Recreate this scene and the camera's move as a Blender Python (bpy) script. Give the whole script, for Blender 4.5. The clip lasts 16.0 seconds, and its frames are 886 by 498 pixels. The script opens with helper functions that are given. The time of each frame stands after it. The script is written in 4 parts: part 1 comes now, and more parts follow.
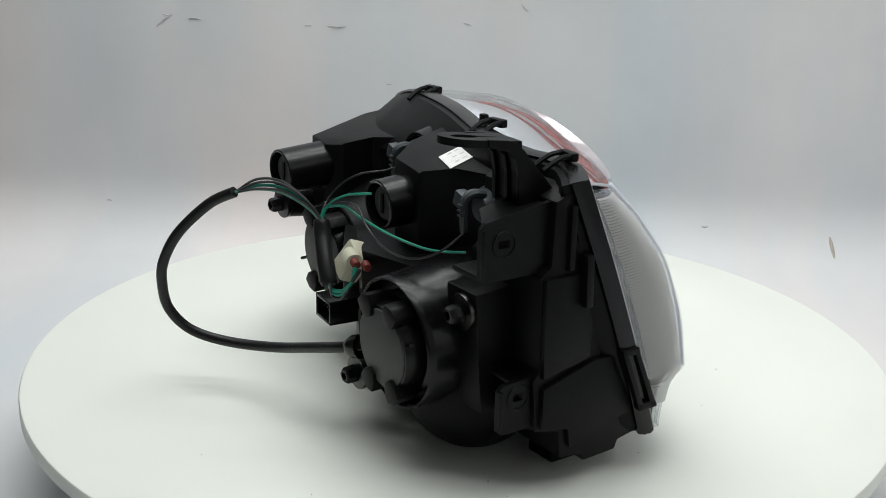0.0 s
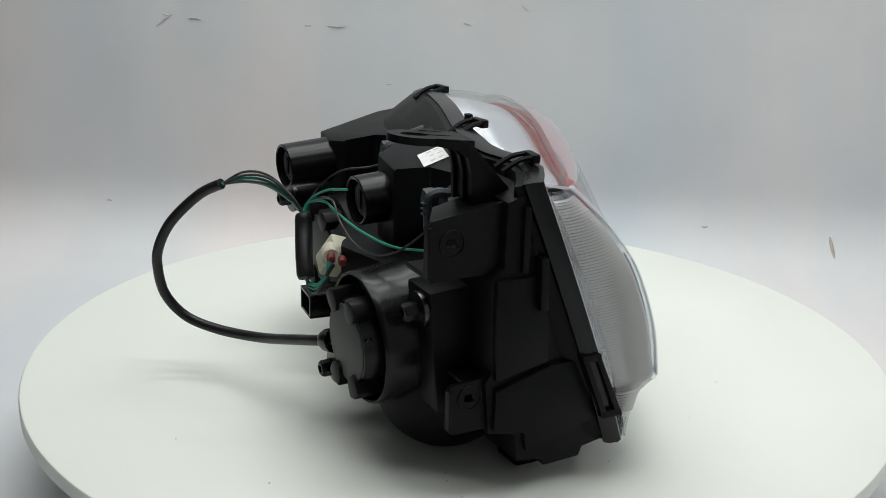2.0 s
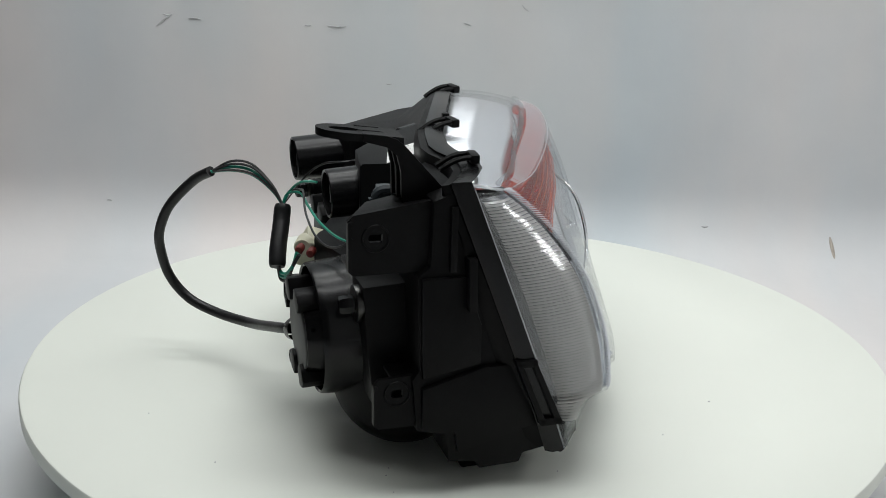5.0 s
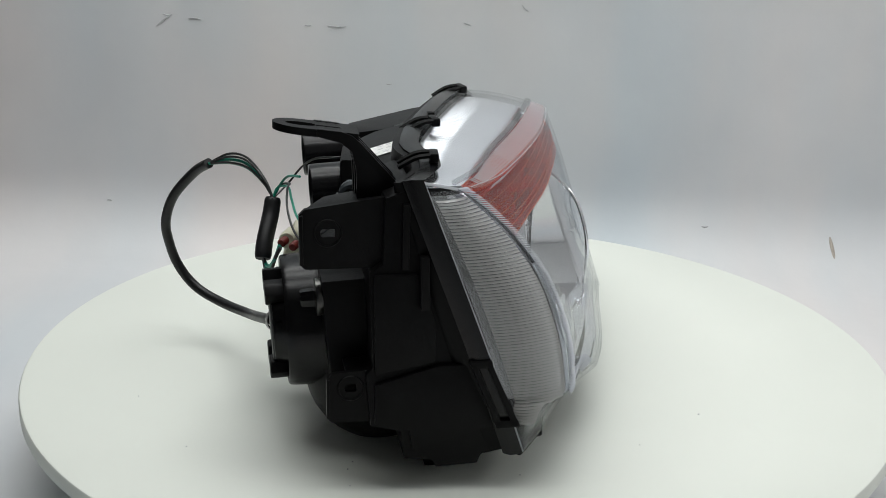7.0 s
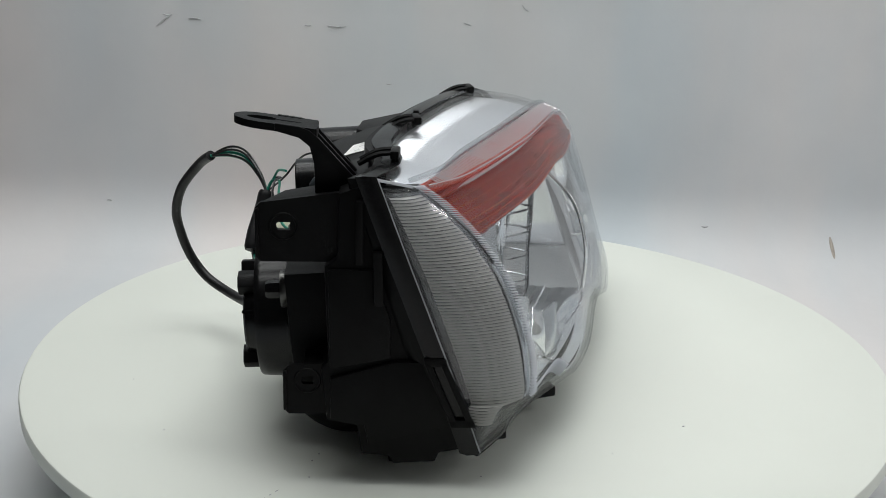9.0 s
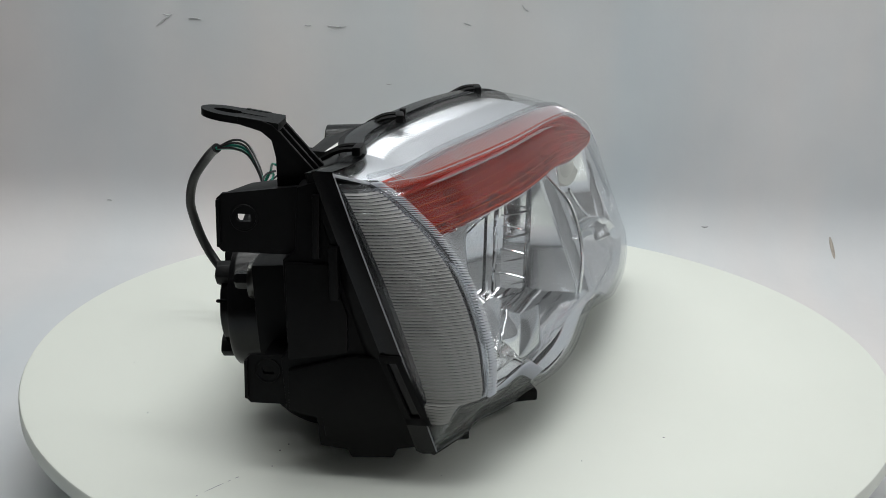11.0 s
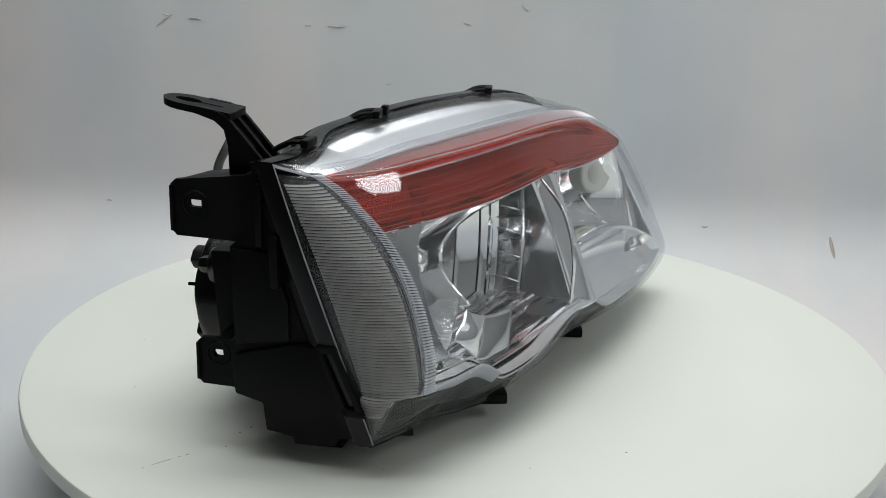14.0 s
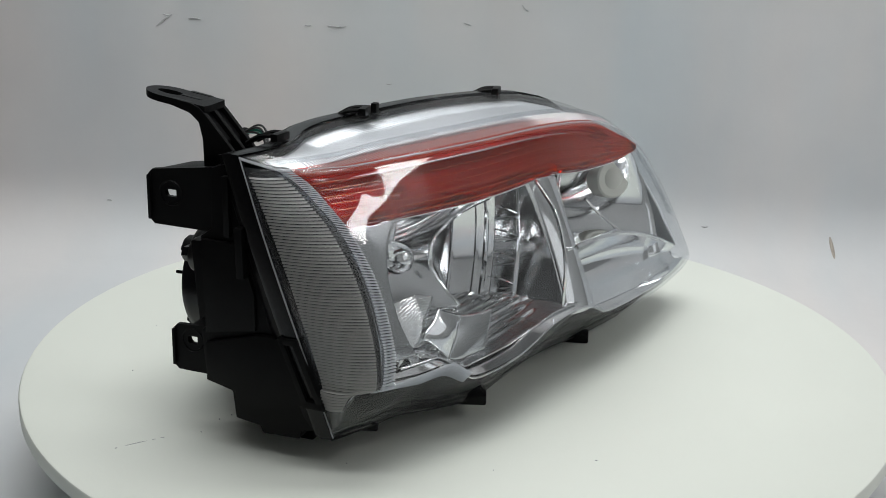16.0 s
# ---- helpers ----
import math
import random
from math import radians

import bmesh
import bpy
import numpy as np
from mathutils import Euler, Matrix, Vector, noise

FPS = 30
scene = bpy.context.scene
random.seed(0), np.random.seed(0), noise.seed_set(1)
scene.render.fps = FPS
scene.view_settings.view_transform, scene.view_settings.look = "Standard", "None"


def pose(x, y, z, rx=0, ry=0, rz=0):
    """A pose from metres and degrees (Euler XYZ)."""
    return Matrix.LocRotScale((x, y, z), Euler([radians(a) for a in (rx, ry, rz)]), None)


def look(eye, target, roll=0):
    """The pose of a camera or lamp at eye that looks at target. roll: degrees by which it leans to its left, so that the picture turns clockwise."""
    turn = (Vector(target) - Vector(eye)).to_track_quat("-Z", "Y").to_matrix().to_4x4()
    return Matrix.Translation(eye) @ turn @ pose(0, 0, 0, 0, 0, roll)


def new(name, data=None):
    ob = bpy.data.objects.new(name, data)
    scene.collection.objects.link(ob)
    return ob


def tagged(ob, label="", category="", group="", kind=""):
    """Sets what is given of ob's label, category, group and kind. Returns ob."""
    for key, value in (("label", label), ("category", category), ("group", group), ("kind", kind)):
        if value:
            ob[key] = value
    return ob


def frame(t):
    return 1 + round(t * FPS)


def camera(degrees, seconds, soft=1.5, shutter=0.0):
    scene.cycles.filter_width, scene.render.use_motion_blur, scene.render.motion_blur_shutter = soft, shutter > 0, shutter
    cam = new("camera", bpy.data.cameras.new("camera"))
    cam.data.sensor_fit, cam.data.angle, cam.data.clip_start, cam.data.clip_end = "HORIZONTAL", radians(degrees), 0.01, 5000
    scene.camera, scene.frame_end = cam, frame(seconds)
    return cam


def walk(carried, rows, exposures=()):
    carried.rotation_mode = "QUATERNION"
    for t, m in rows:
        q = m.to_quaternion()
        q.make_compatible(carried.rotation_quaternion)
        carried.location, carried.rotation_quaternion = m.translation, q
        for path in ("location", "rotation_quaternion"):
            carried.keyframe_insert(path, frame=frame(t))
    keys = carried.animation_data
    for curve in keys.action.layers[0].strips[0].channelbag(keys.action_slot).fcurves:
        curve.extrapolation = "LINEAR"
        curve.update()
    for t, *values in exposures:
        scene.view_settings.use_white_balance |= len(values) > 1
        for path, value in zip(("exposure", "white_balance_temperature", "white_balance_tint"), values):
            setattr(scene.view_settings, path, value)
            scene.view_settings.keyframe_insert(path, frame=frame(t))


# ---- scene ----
CAM = pose(0.0, -0.8393, 0.3535, 71.727, -1.3225, 1.3082)
cam = camera(38.54, 16.0, soft=0.7)
walk(cam, [(0.0, CAM), (16.0, CAM)], exposures=[(0.0, 0.01), (2.0, -0.08), (3.5, -0.13), (7.0, -0.15), (8.6, -0.15), (9.0, -0.25), (12.0, -0.26), (16.0, -0.26)])

# ---- world and lamps ----
world = bpy.data.worlds.new("studio_room")
scene.world = world
world.use_nodes = True
world.node_tree.nodes["Background"].inputs[0].default_value = (0.92, 0.96, 1.0, 1)
world.node_tree.nodes["Background"].inputs[1].default_value = 0.10


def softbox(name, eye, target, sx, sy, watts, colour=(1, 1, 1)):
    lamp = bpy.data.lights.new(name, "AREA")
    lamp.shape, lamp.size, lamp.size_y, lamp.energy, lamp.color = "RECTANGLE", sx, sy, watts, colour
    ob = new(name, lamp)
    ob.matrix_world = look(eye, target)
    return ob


for y, watts in ((-0.30, 4.2), (0.06, 5.0), (0.36, 5.2)):
    softbox("overhead_strip", (-0.14, y, 1.10), (-0.14, y * 0.8, 0.0), 1.2, 0.10, watts * 0.82, (0.98, 1.0, 0.985))
# Added fill from overhead in place of ambient light; no known fixture.
softbox("fill_panel", (0.50, -0.15, 2.20), (0.50, -0.15, 0.0), 1.6, 1.6, 10.5, (0.95, 0.98, 1.0))
# Added fill on the right to brighten the mirrors; the wall has no window.
softbox("side_fill", (1.62, -0.75, 0.75), (0.3, -0.55, 0.45), 1.3, 1.1, 3.0, (0.98, 0.99, 1.0))
softbox("side_softbox", (1.10, -0.15, 0.92), (0.0, -0.05, 0.12), 0.24, 0.18, 1.9, (1.0, 0.99, 0.98))


# ---- materials ----
def material(name, colour, rough=0.5, metal=0.0, bump=0.0, scale=400.0, vary=0.0, vscale=12.0, spec=0.5):
    m = bpy.data.materials.new(name)
    m.use_nodes = True
    nt = m.node_tree
    p = nt.nodes["Principled BSDF"]
    p.inputs["Base Color"].default_value = (*colour, 1)
    p.inputs["Roughness"].default_value = rough
    p.inputs["Metallic"].default_value = metal
    p.inputs["Specular IOR Level"].default_value = spec
    tc = nt.nodes.new("ShaderNodeTexCoord")
    if vary:
        n = nt.nodes.new("ShaderNodeTexNoise")
        n.inputs["Scale"].default_value, n.inputs["Detail"].default_value = vscale, 6
        nt.links.new(tc.outputs["Object"], n.inputs["Vector"])
        r = nt.nodes.new("ShaderNodeValToRGB")
        r.color_ramp.elements[0].position, r.color_ramp.elements[1].position = 0.3, 0.7
        r.color_ramp.elements[0].color = (*[c * (1 - vary) for c in colour], 1)
        r.color_ramp.elements[1].color = (*[min(1, c * (1 + vary)) for c in colour], 1)
        nt.links.new(n.outputs["Fac"], r.inputs["Fac"])
        nt.links.new(r.outputs["Color"], p.inputs["Base Color"])
        mr = nt.nodes.new("ShaderNodeMapRange")
        mr.inputs["To Min"].default_value, mr.inputs["To Max"].default_value = rough * 0.85, min(1, rough * 1.15)
        nt.links.new(n.outputs["Fac"], mr.inputs["Value"])
        nt.links.new(mr.outputs["Result"], p.inputs["Roughness"])
    if bump:
        n2 = nt.nodes.new("ShaderNodeTexNoise")
        n2.inputs["Scale"].default_value, n2.inputs["Detail"].default_value = scale, 4
        nt.links.new(tc.outputs["Object"], n2.inputs["Vector"])
        b = nt.nodes.new("ShaderNodeBump")
        b.inputs["Strength"].default_value, b.inputs["Distance"].default_value = bump, 0.001
        nt.links.new(n2.outputs["Fac"], b.inputs["Height"])
        nt.links.new(b.outputs["Normal"], p.inputs["Normal"])
    return m


def clear(name, tint=(0.97, 0.975, 0.98), rough=0.03, haze=0.0, ior=1.5, hazecol=(0.9, 0.92, 0.95), shine=0.5):
    """Thin clear moulding: lets light straight through, with a Fresnel gloss and a little haze."""
    m = bpy.data.materials.new(name)
    m.use_nodes = True
    nt = m.node_tree
    nt.nodes.remove(nt.nodes["Principled BSDF"])
    out = nt.nodes["Material Output"]
    tr = nt.nodes.new("ShaderNodeBsdfTransparent")
    tr.inputs["Color"].default_value = (*tint, 1)
    base = tr.outputs[0]
    if haze:
        df = nt.nodes.new("ShaderNodeBsdfDiffuse")
        df.inputs["Color"].default_value = (*hazecol, 1)
        tl = nt.nodes.new("ShaderNodeBsdfTranslucent")
        tl.inputs["Color"].default_value = (*hazecol, 1)
        mh = nt.nodes.new("ShaderNodeMixShader")
        mh.inputs[0].default_value = shine
        nt.links.new(df.outputs[0], mh.inputs[1])
        nt.links.new(tl.outputs[0], mh.inputs[2])
        mx = nt.nodes.new("ShaderNodeMixShader")
        mx.inputs[0].default_value = haze
        nt.links.new(base, mx.inputs[1])
        nt.links.new(mh.outputs[0], mx.inputs[2])
        base = mx.outputs[0]
    gl = nt.nodes.new("ShaderNodeBsdfGlossy")
    gl.inputs["Roughness"].default_value = rough
    lw = nt.nodes.new("ShaderNodeLayerWeight")
    lw.inputs["Blend"].default_value = 0.5
    pw = nt.nodes.new("ShaderNodeMath")
    pw.operation, pw.inputs[1].default_value = "POWER", 5.0
    nt.links.new(lw.outputs["Facing"], pw.inputs[0])
    fr = nt.nodes.new("ShaderNodeMapRange")
    fr.inputs["To Min"].default_value, fr.inputs["To Max"].default_value = ((ior - 1) / (ior + 1)) ** 2, 0.45
    nt.links.new(pw.outputs[0], fr.inputs["Value"])
    mix = nt.nodes.new("ShaderNodeMixShader")
    nt.links.new(fr.outputs[0], mix.inputs[0])
    nt.links.new(base, mix.inputs[1])
    nt.links.new(gl.outputs[0], mix.inputs[2])
    nt.links.new(mix.outputs[0], out.inputs["Surface"])
    return m


BLACK = material("black_moulded_plastic", (0.0046, 0.0046, 0.0049), 0.42, bump=0.12, scale=900, vary=0.25, vscale=40, spec=0.11)
BLACKGLOSS = material("black_glossy_plastic", (0.0045, 0.0045, 0.005), 0.25, bump=0.05, scale=700, vary=0.2, vscale=50, spec=0.28)
CAPGREY = material("dark_grey_rubber", (0.045, 0.046, 0.047), 0.55, bump=0.1, scale=900, vary=0.12, vscale=60)
HOLDER = material("blue_grey_nylon", (0.030, 0.038, 0.043), 0.45, bump=0.06, scale=900, vary=0.12, vscale=80)
CHROME = material("vacuum_chrome", (0.89, 0.90, 0.91), 0.07, 1.0, bump=0.02, scale=60, vary=0.04, vscale=30)
SATIN = material("satin_aluminised", (0.85, 0.86, 0.885), 0.36, 0.90, bump=0.05, scale=800, vary=0.05, vscale=30)
STEEL = material("zinc_plated_steel", (0.075, 0.075, 0.072), 0.3, 1.0, bump=0.05, scale=900, vary=0.3, vscale=90)
LAMPCREAM = material("pale_cream_plastic", (0.84, 0.84, 0.76), 0.5, bump=0.03, scale=900, vary=0.04, vscale=80)
CREAM = material("cream_nylon", (0.62, 0.60, 0.46), 0.45, bump=0.05, scale=900, vary=0.08, vscale=80)
REDSEAL = material("red_rubber_seal", (0.16, 0.018, 0.012), 0.5, bump=0.05, scale=900, vary=0.1, vscale=90)
PAPERLABEL = material("white_paper_label", (0.80, 0.80, 0.78), 0.6, bump=0.05, scale=900, vary=0.03, vscale=90)
INK = material("grey_print", (0.58, 0.58, 0.59), 0.7, vary=0.1, vscale=300)
GREEN = material("green_wire_insulation", (0.008, 0.23, 0.155), 0.35, bump=0.03, scale=900, vary=0.15, vscale=90)
WIREBLACK = material("black_wire_insulation", (0.014, 0.014, 0.015), 0.35, bump=0.03, scale=900, vary=0.2, vscale=90)
SLEEVE = material("black_vinyl_sleeve", (0.011, 0.011, 0.012), 0.40, bump=0.2, scale=350, vary=0.3, vscale=60, spec=0.3)
SATINDARK = material("satin_silver_side", (0.54, 0.535, 0.525), 0.16, 1.0, bump=0.05, scale=700, vary=0.08, vscale=40)
DARKGREY = material("dark_gap_grey", (0.05, 0.05, 0.052), 0.5, bump=0.1, scale=800, vary=0.15, vscale=60)
# The slight haze paints in the milky reflection on the front lens.
GLASSY = clear("clear_polycarbonate", rough=0.035, haze=0.016)
RIBBED = clear("ribbed_clear_polycarbonate", (0.90, 0.91, 0.92), rough=0.05, haze=0.04, hazecol=(0.80, 0.81, 0.83))
RIBBAR = clear("moulded_rib", (0.90, 0.90, 0.90), rough=0.12, haze=0.38, ior=1.6, hazecol=(0.86, 0.85, 0.82), shine=0.08)
TOOTH = clear("moulded_tooth", (0.93, 0.93, 0.97), rough=0.06, haze=0.68, ior=1.9)
# Copy of the chrome, darkened in colour to imitate a duller reflection.
SHADEDCHROME = material("shaded_chrome", (0.62, 0.63, 0.64), 0.14, 1.0, bump=0.03, scale=90, vary=0.05, vscale=30)
FLOORCHROME = material("stepped_chrome", (0.86, 0.87, 0.88), 0.12, 1.0, bump=0.03, scale=90, vary=0.05, vscale=30)
FINETOOTH = clear("fine_moulded_tooth", (0.95, 0.95, 0.96), rough=0.08, haze=0.34, ior=1.7)
PRISM = clear("prism_polycarbonate", (0.95, 0.95, 0.97), rough=0.08, haze=0.42, ior=1.6)
REDLENS = clear("red_orange_signal_lens", (0.84, 0.15, 0.065), rough=0.05, haze=0.10, hazecol=(0.90, 0.15, 0.045))
REDROOF = clear("red_orange_lens_roof", (0.84, 0.15, 0.065), rough=0.08, haze=0.50, hazecol=(0.80, 0.115, 0.05))
REDGLINT = clear("red_orange_glint", (0.95, 0.28, 0.10), rough=0.05, haze=0.45, hazecol=(1.0, 0.27, 0.08))
AMBER = clear("amber_bulb_glass", (0.95, 0.38, 0.05), rough=0.03, haze=0.80, hazecol=(1.0, 0.42, 0.05))
WALLWHITE = material("white_wall_paint", (0.74, 0.74, 0.73), 0.8, bump=0.05, scale=120, vary=0.04, vscale=3)
WALLGREY = material("dark_grey_wall_paint", (0.09, 0.09, 0.092), 0.8, bump=0.05, scale=120, vary=0.08, vscale=3)
ROOMFLOOR = material("grey_floor_paint", (0.22, 0.22, 0.215), 0.6, bump=0.06, scale=80, vary=0.15, vscale=4)
BULBGLASS = clear("bulb_glass", (0.97, 0.97, 0.97), rough=0.01)
TABLE = material("matt_white_laminate", (0.75, 0.775, 0.715), 0.55, bump=0.04, scale=500, vary=0.02, vscale=6)
TABLEEDGE = material("white_edge_band", (0.80, 0.82, 0.77), 0.5, bump=0.04, scale=500, vary=0.03, vscale=20)


def paper_material():
    """Satin paper: uneven light painted in as up-and-down warm and cool streaks and mottling, finer brushed streaks,
    soft creases.
    """
    m = material("backdrop_paper", (0.66, 0.665, 0.67), 0.5, spec=0.35)
    nt = m.node_tree
    p = nt.nodes["Principled BSDF"]
    tc = nt.nodes.new("ShaderNodeTexCoord")

    def streaks(sx, sz, lean, detail):
        mp = nt.nodes.new("ShaderNodeMapping")
        mp.inputs["Scale"].default_value = (sx, 1.0, sz)
        mp.inputs["Rotation"].default_value = (0, radians(lean), 0)
        nt.links.new(tc.outputs["Object"], mp.inputs["Vector"])
        n = nt.nodes.new("ShaderNodeTexNoise")
        n.inputs["Scale"].default_value, n.inputs["Detail"].default_value = 1.0, detail
        nt.links.new(mp.outputs["Vector"], n.inputs["Vector"])
        return n.outputs["Fac"]

    def blend(kind, fac, one, two):
        x = nt.nodes.new("ShaderNodeMix")
        x.data_type, x.blend_type = "RGBA", kind
        x.inputs[0].default_value = fac
        nt.links.new(one, x.inputs[6])
        nt.links.new(two, x.inputs[7])
        return x.outputs[2]

    def ramp(fac, stops):
        r = nt.nodes.new("ShaderNodeValToRGB")
        e = r.color_ramp.elements
        e[0].position, e[0].color = stops[0][0], (*stops[0][1], 1)
        e[1].position, e[1].color = stops[-1][0], (*stops[-1][1], 1)
        for pos, col in stops[1:-1]:
            k = e.new(pos)
            k.color = (*col, 1)
        nt.links.new(fac, r.inputs["Fac"])
        return r.outputs["Color"]

    # Uneven sheen on the paper, painted into its colour as streaks and mottling.
    broad = ramp(streaks(4.2, 1.1, 8, 3), ((0.32, (0.650, 0.720, 0.760)), (0.68, (0.825, 0.765, 0.740))))
    fine = ramp(streaks(16.0, 2.2, 9, 3), ((0.30, (0.91, 0.915, 0.92)), (0.70, (1.0, 1.0, 1.0))))
    light_mottle = ramp(streaks(3.0, 3.4, 35, 5), ((0.34, (0.85, 0.865, 0.88)), (0.64, (1.0, 0.995, 0.99))))
    col = blend("MULTIPLY", 1.0, blend("MULTIPLY", 0.30, broad, fine), light_mottle)
    nt.links.new(col, p.inputs["Base Color"])
    mr = nt.nodes.new("ShaderNodeMapRange")
    mr.inputs["To Min"].default_value, mr.inputs["To Max"].default_value = 0.38, 0.62
    nt.links.new(streaks(14.0, 1.2, 12, 4), mr.inputs["Value"])
    nt.links.new(mr.outputs["Result"], p.inputs["Roughness"])
    n2 = nt.nodes.new("ShaderNodeTexNoise")
    n2.inputs["Scale"].default_value, n2.inputs["Detail"].default_value = 30.0, 5
    nt.links.new(tc.outputs["Object"], n2.inputs["Vector"])
    b = nt.nodes.new("ShaderNodeBump")
    b.inputs["Strength"].default_value, b.inputs["Distance"].default_value = 0.12, 0.004
    nt.links.new(n2.outputs["Fac"], b.inputs["Height"])
    nt.links.new(b.outputs["Normal"], p.inputs["Normal"])
    return m


PAPER = paper_material()
BENCH = material("dark_bench_laminate", (0.09, 0.088, 0.085), 0.5, bump=0.08, scale=300, vary=0.2, vscale=8)
SCUFF = material("grey_scuff", (0.45, 0.45, 0.46), 0.8, vary=0.2, vscale=200)
BROWNSCUFF = material("brown_scuff", (0.46, 0.41, 0.36), 0.8, vary=0.2, vscale=200)


# ---- mesh helpers ----
def part(name, bm, mat, parent, label="", smooth=True, solid=0.0, kind=""):
    bmesh.ops.recalc_face_normals(bm, faces=bm.faces[:])
    me = bpy.data.meshes.new(name)
    bm.to_mesh(me)
    bm.free()
    me.materials.append(mat)
    if smooth:
        me.shade_smooth()
        me.set_sharp_from_angle(angle=radians(38))
    ob = new(name, me)
    ob.parent = parent
    if solid:
        s = ob.modifiers.new("thickness", "SOLIDIFY")
        s.thickness, s.offset = solid, -1
    return tagged(ob, label, kind=kind)


def empty(name, m, label, category, **kw):
    ob = new(name)
    ob.matrix_world = m
    return tagged(ob, label, category, **kw)


def lerp(p, q, k):
    return Vector(p) + (Vector(q) - Vector(p)) * k


def along(points, k):
    """The point at the share k of a polyline's length, smoothed."""
    pts = [Vector(p) for p in points]
    d = [0.0]
    for p, q in zip(pts, pts[1:]):
        d.append(d[-1] + (q - p).length)
    s = max(0.0, min(1.0, k)) * d[-1]
    i = max(j for j in range(len(pts) - 1) if d[j] <= s + 1e-12)
    f = (s - d[i]) / max(1e-9, d[i + 1] - d[i])
    a, b = pts[i], pts[i + 1]
    p, q = pts[max(0, i - 1)], pts[min(len(pts) - 1, i + 2)]
    return 0.5 * (2 * a + (b - p) * f + (2 * p - 5 * a + 4 * b - q) * f * f + (3 * a - p - 3 * b + q) * f ** 3)


def patch(nu, nv, fn, keep=None):
    bm = bmesh.new()
    vs = [[bm.verts.new(fn(i / nu, j / nv)) for j in range(nv + 1)] for i in range(nu + 1)]
    for i in range(nu):
        for j in range(nv):
            if keep is None or keep((i + 0.5) / nu, (j + 0.5) / nv):
                bm.faces.new((vs[i][j], vs[i + 1][j], vs[i + 1][j + 1], vs[i][j + 1]))
    loose = [v for v in bm.verts if not v.link_faces]
    bmesh.ops.delete(bm, geom=loose, context="VERTS")
    bmesh.ops.remove_doubles(bm, verts=bm.verts[:], dist=1e-5)
    return bm


def rings(loops, cap_first=False, cap_last=False, closed=True):
    bm = bmesh.new()
    vs = [[bm.verts.new(p) for p in ring] for ring in loops]
    n = len(vs[0])
    for r, s in zip(vs, vs[1:]):
        for i in range(n if closed else n - 1):
            bm.faces.new((r[i], r[(i + 1) % n], s[(i + 1) % n], s[i]))
    if cap_first:
        bm.faces.new(vs[0])
    if cap_last:
        bm.faces.new(vs[-1])
    return bm


def frame_of(axis):
    w = Vector(axis).normalized()
    u = w.cross(Vector((0, 0, 1)))
    if u.length < 1e-4:
        u = Vector((1, 0, 0))
    u.normalize()
    return u, w.cross(u), w


def lathe(origin, axis, profile, seg=40, a0=0.0, a1=360.0):
    """Turns (distance along the axis, radius) rows round the axis."""
    u, v, w = frame_of(axis)
    o = Vector(origin)
    full = a1 - a0 >= 359.9
    n = seg if full else seg + 1
    loops = []
    for d, r in profile:
        loops.append([o + w * d + (u * math.cos(t) + v * math.sin(t)) * max(r, 1e-5)
                      for t in (radians(a0 + (a1 - a0) * i / seg) for i in range(n))])
    bm = rings(loops, closed=full)
    bmesh.ops.remove_doubles(bm, verts=bm.verts[:], dist=2e-5)
    return bm


def block(lo, hi, bevel=0.001, m=None):
    bm = bmesh.new()
    bmesh.ops.create_cube(bm, size=1)
    c = [(p + q) / 2 for p, q in zip(lo, hi)]
    s = [q - p for p, q in zip(lo, hi)]
    for v in bm.verts:
        v.co = Vector([c[i] + v.co[i] * s[i] for i in range(3)])
    if bevel:
        bmesh.ops.bevel(bm, geom=bm.edges[:], offset=bevel, segments=2, affect="EDGES", profile=0.6)
    if m is not None:
        bm.transform(m)
    return bm


def join(*bms):
    out = bmesh.new()
    for b in bms:
        me = bpy.data.meshes.new("tmp")
        b.to_mesh(me)
        b.free()
        out.from_mesh(me)
        bpy.data.meshes.remove(me)
    return out


def sweep(points, radius, seg=10, steps=60, squash=None):
    """A round bar along a smooth curve through the points."""
    path = [along(points, i / steps) for i in range(steps + 1)]
    loops = []
    ref = Vector((0.13, 0.29, 0.95))
    for i, p in enumerate(path):
        w = (path[min(i + 1, steps)] - path[max(i - 1, 0)]).normalized()
        u = w.cross(ref).normalized()
        v = w.cross(u)
        r = radius(i / steps) if callable(radius) else radius
        loops.append([p + (u * math.cos(t) + v * math.sin(t)) * r for t in (2 * math.pi * k / seg for k in range(seg))])
    return rings(loops, True, True)


def prism(outline, depth, m=Matrix.Identity(4), bevel=0.0):
    """A plate: the outline in x, y, thickened by depth along z, moved by m."""
    bm = bmesh.new()
    f = bm.faces.new([bm.verts.new((x, y, 0)) for x, y in outline])
    ext = bmesh.ops.extrude_face_region(bm, geom=[f])
    for v in ext["geom"]:
        if isinstance(v, bmesh.types.BMVert):
            v.co.z += depth
    if bevel:
        bmesh.ops.bevel(bm, geom=bm.edges[:], offset=bevel, segments=2, affect="EDGES", profile=0.6)
    bm.transform(m)
    return bm


# ---- the studio: paper sweep, turntable ----
FLOOR = -0.075


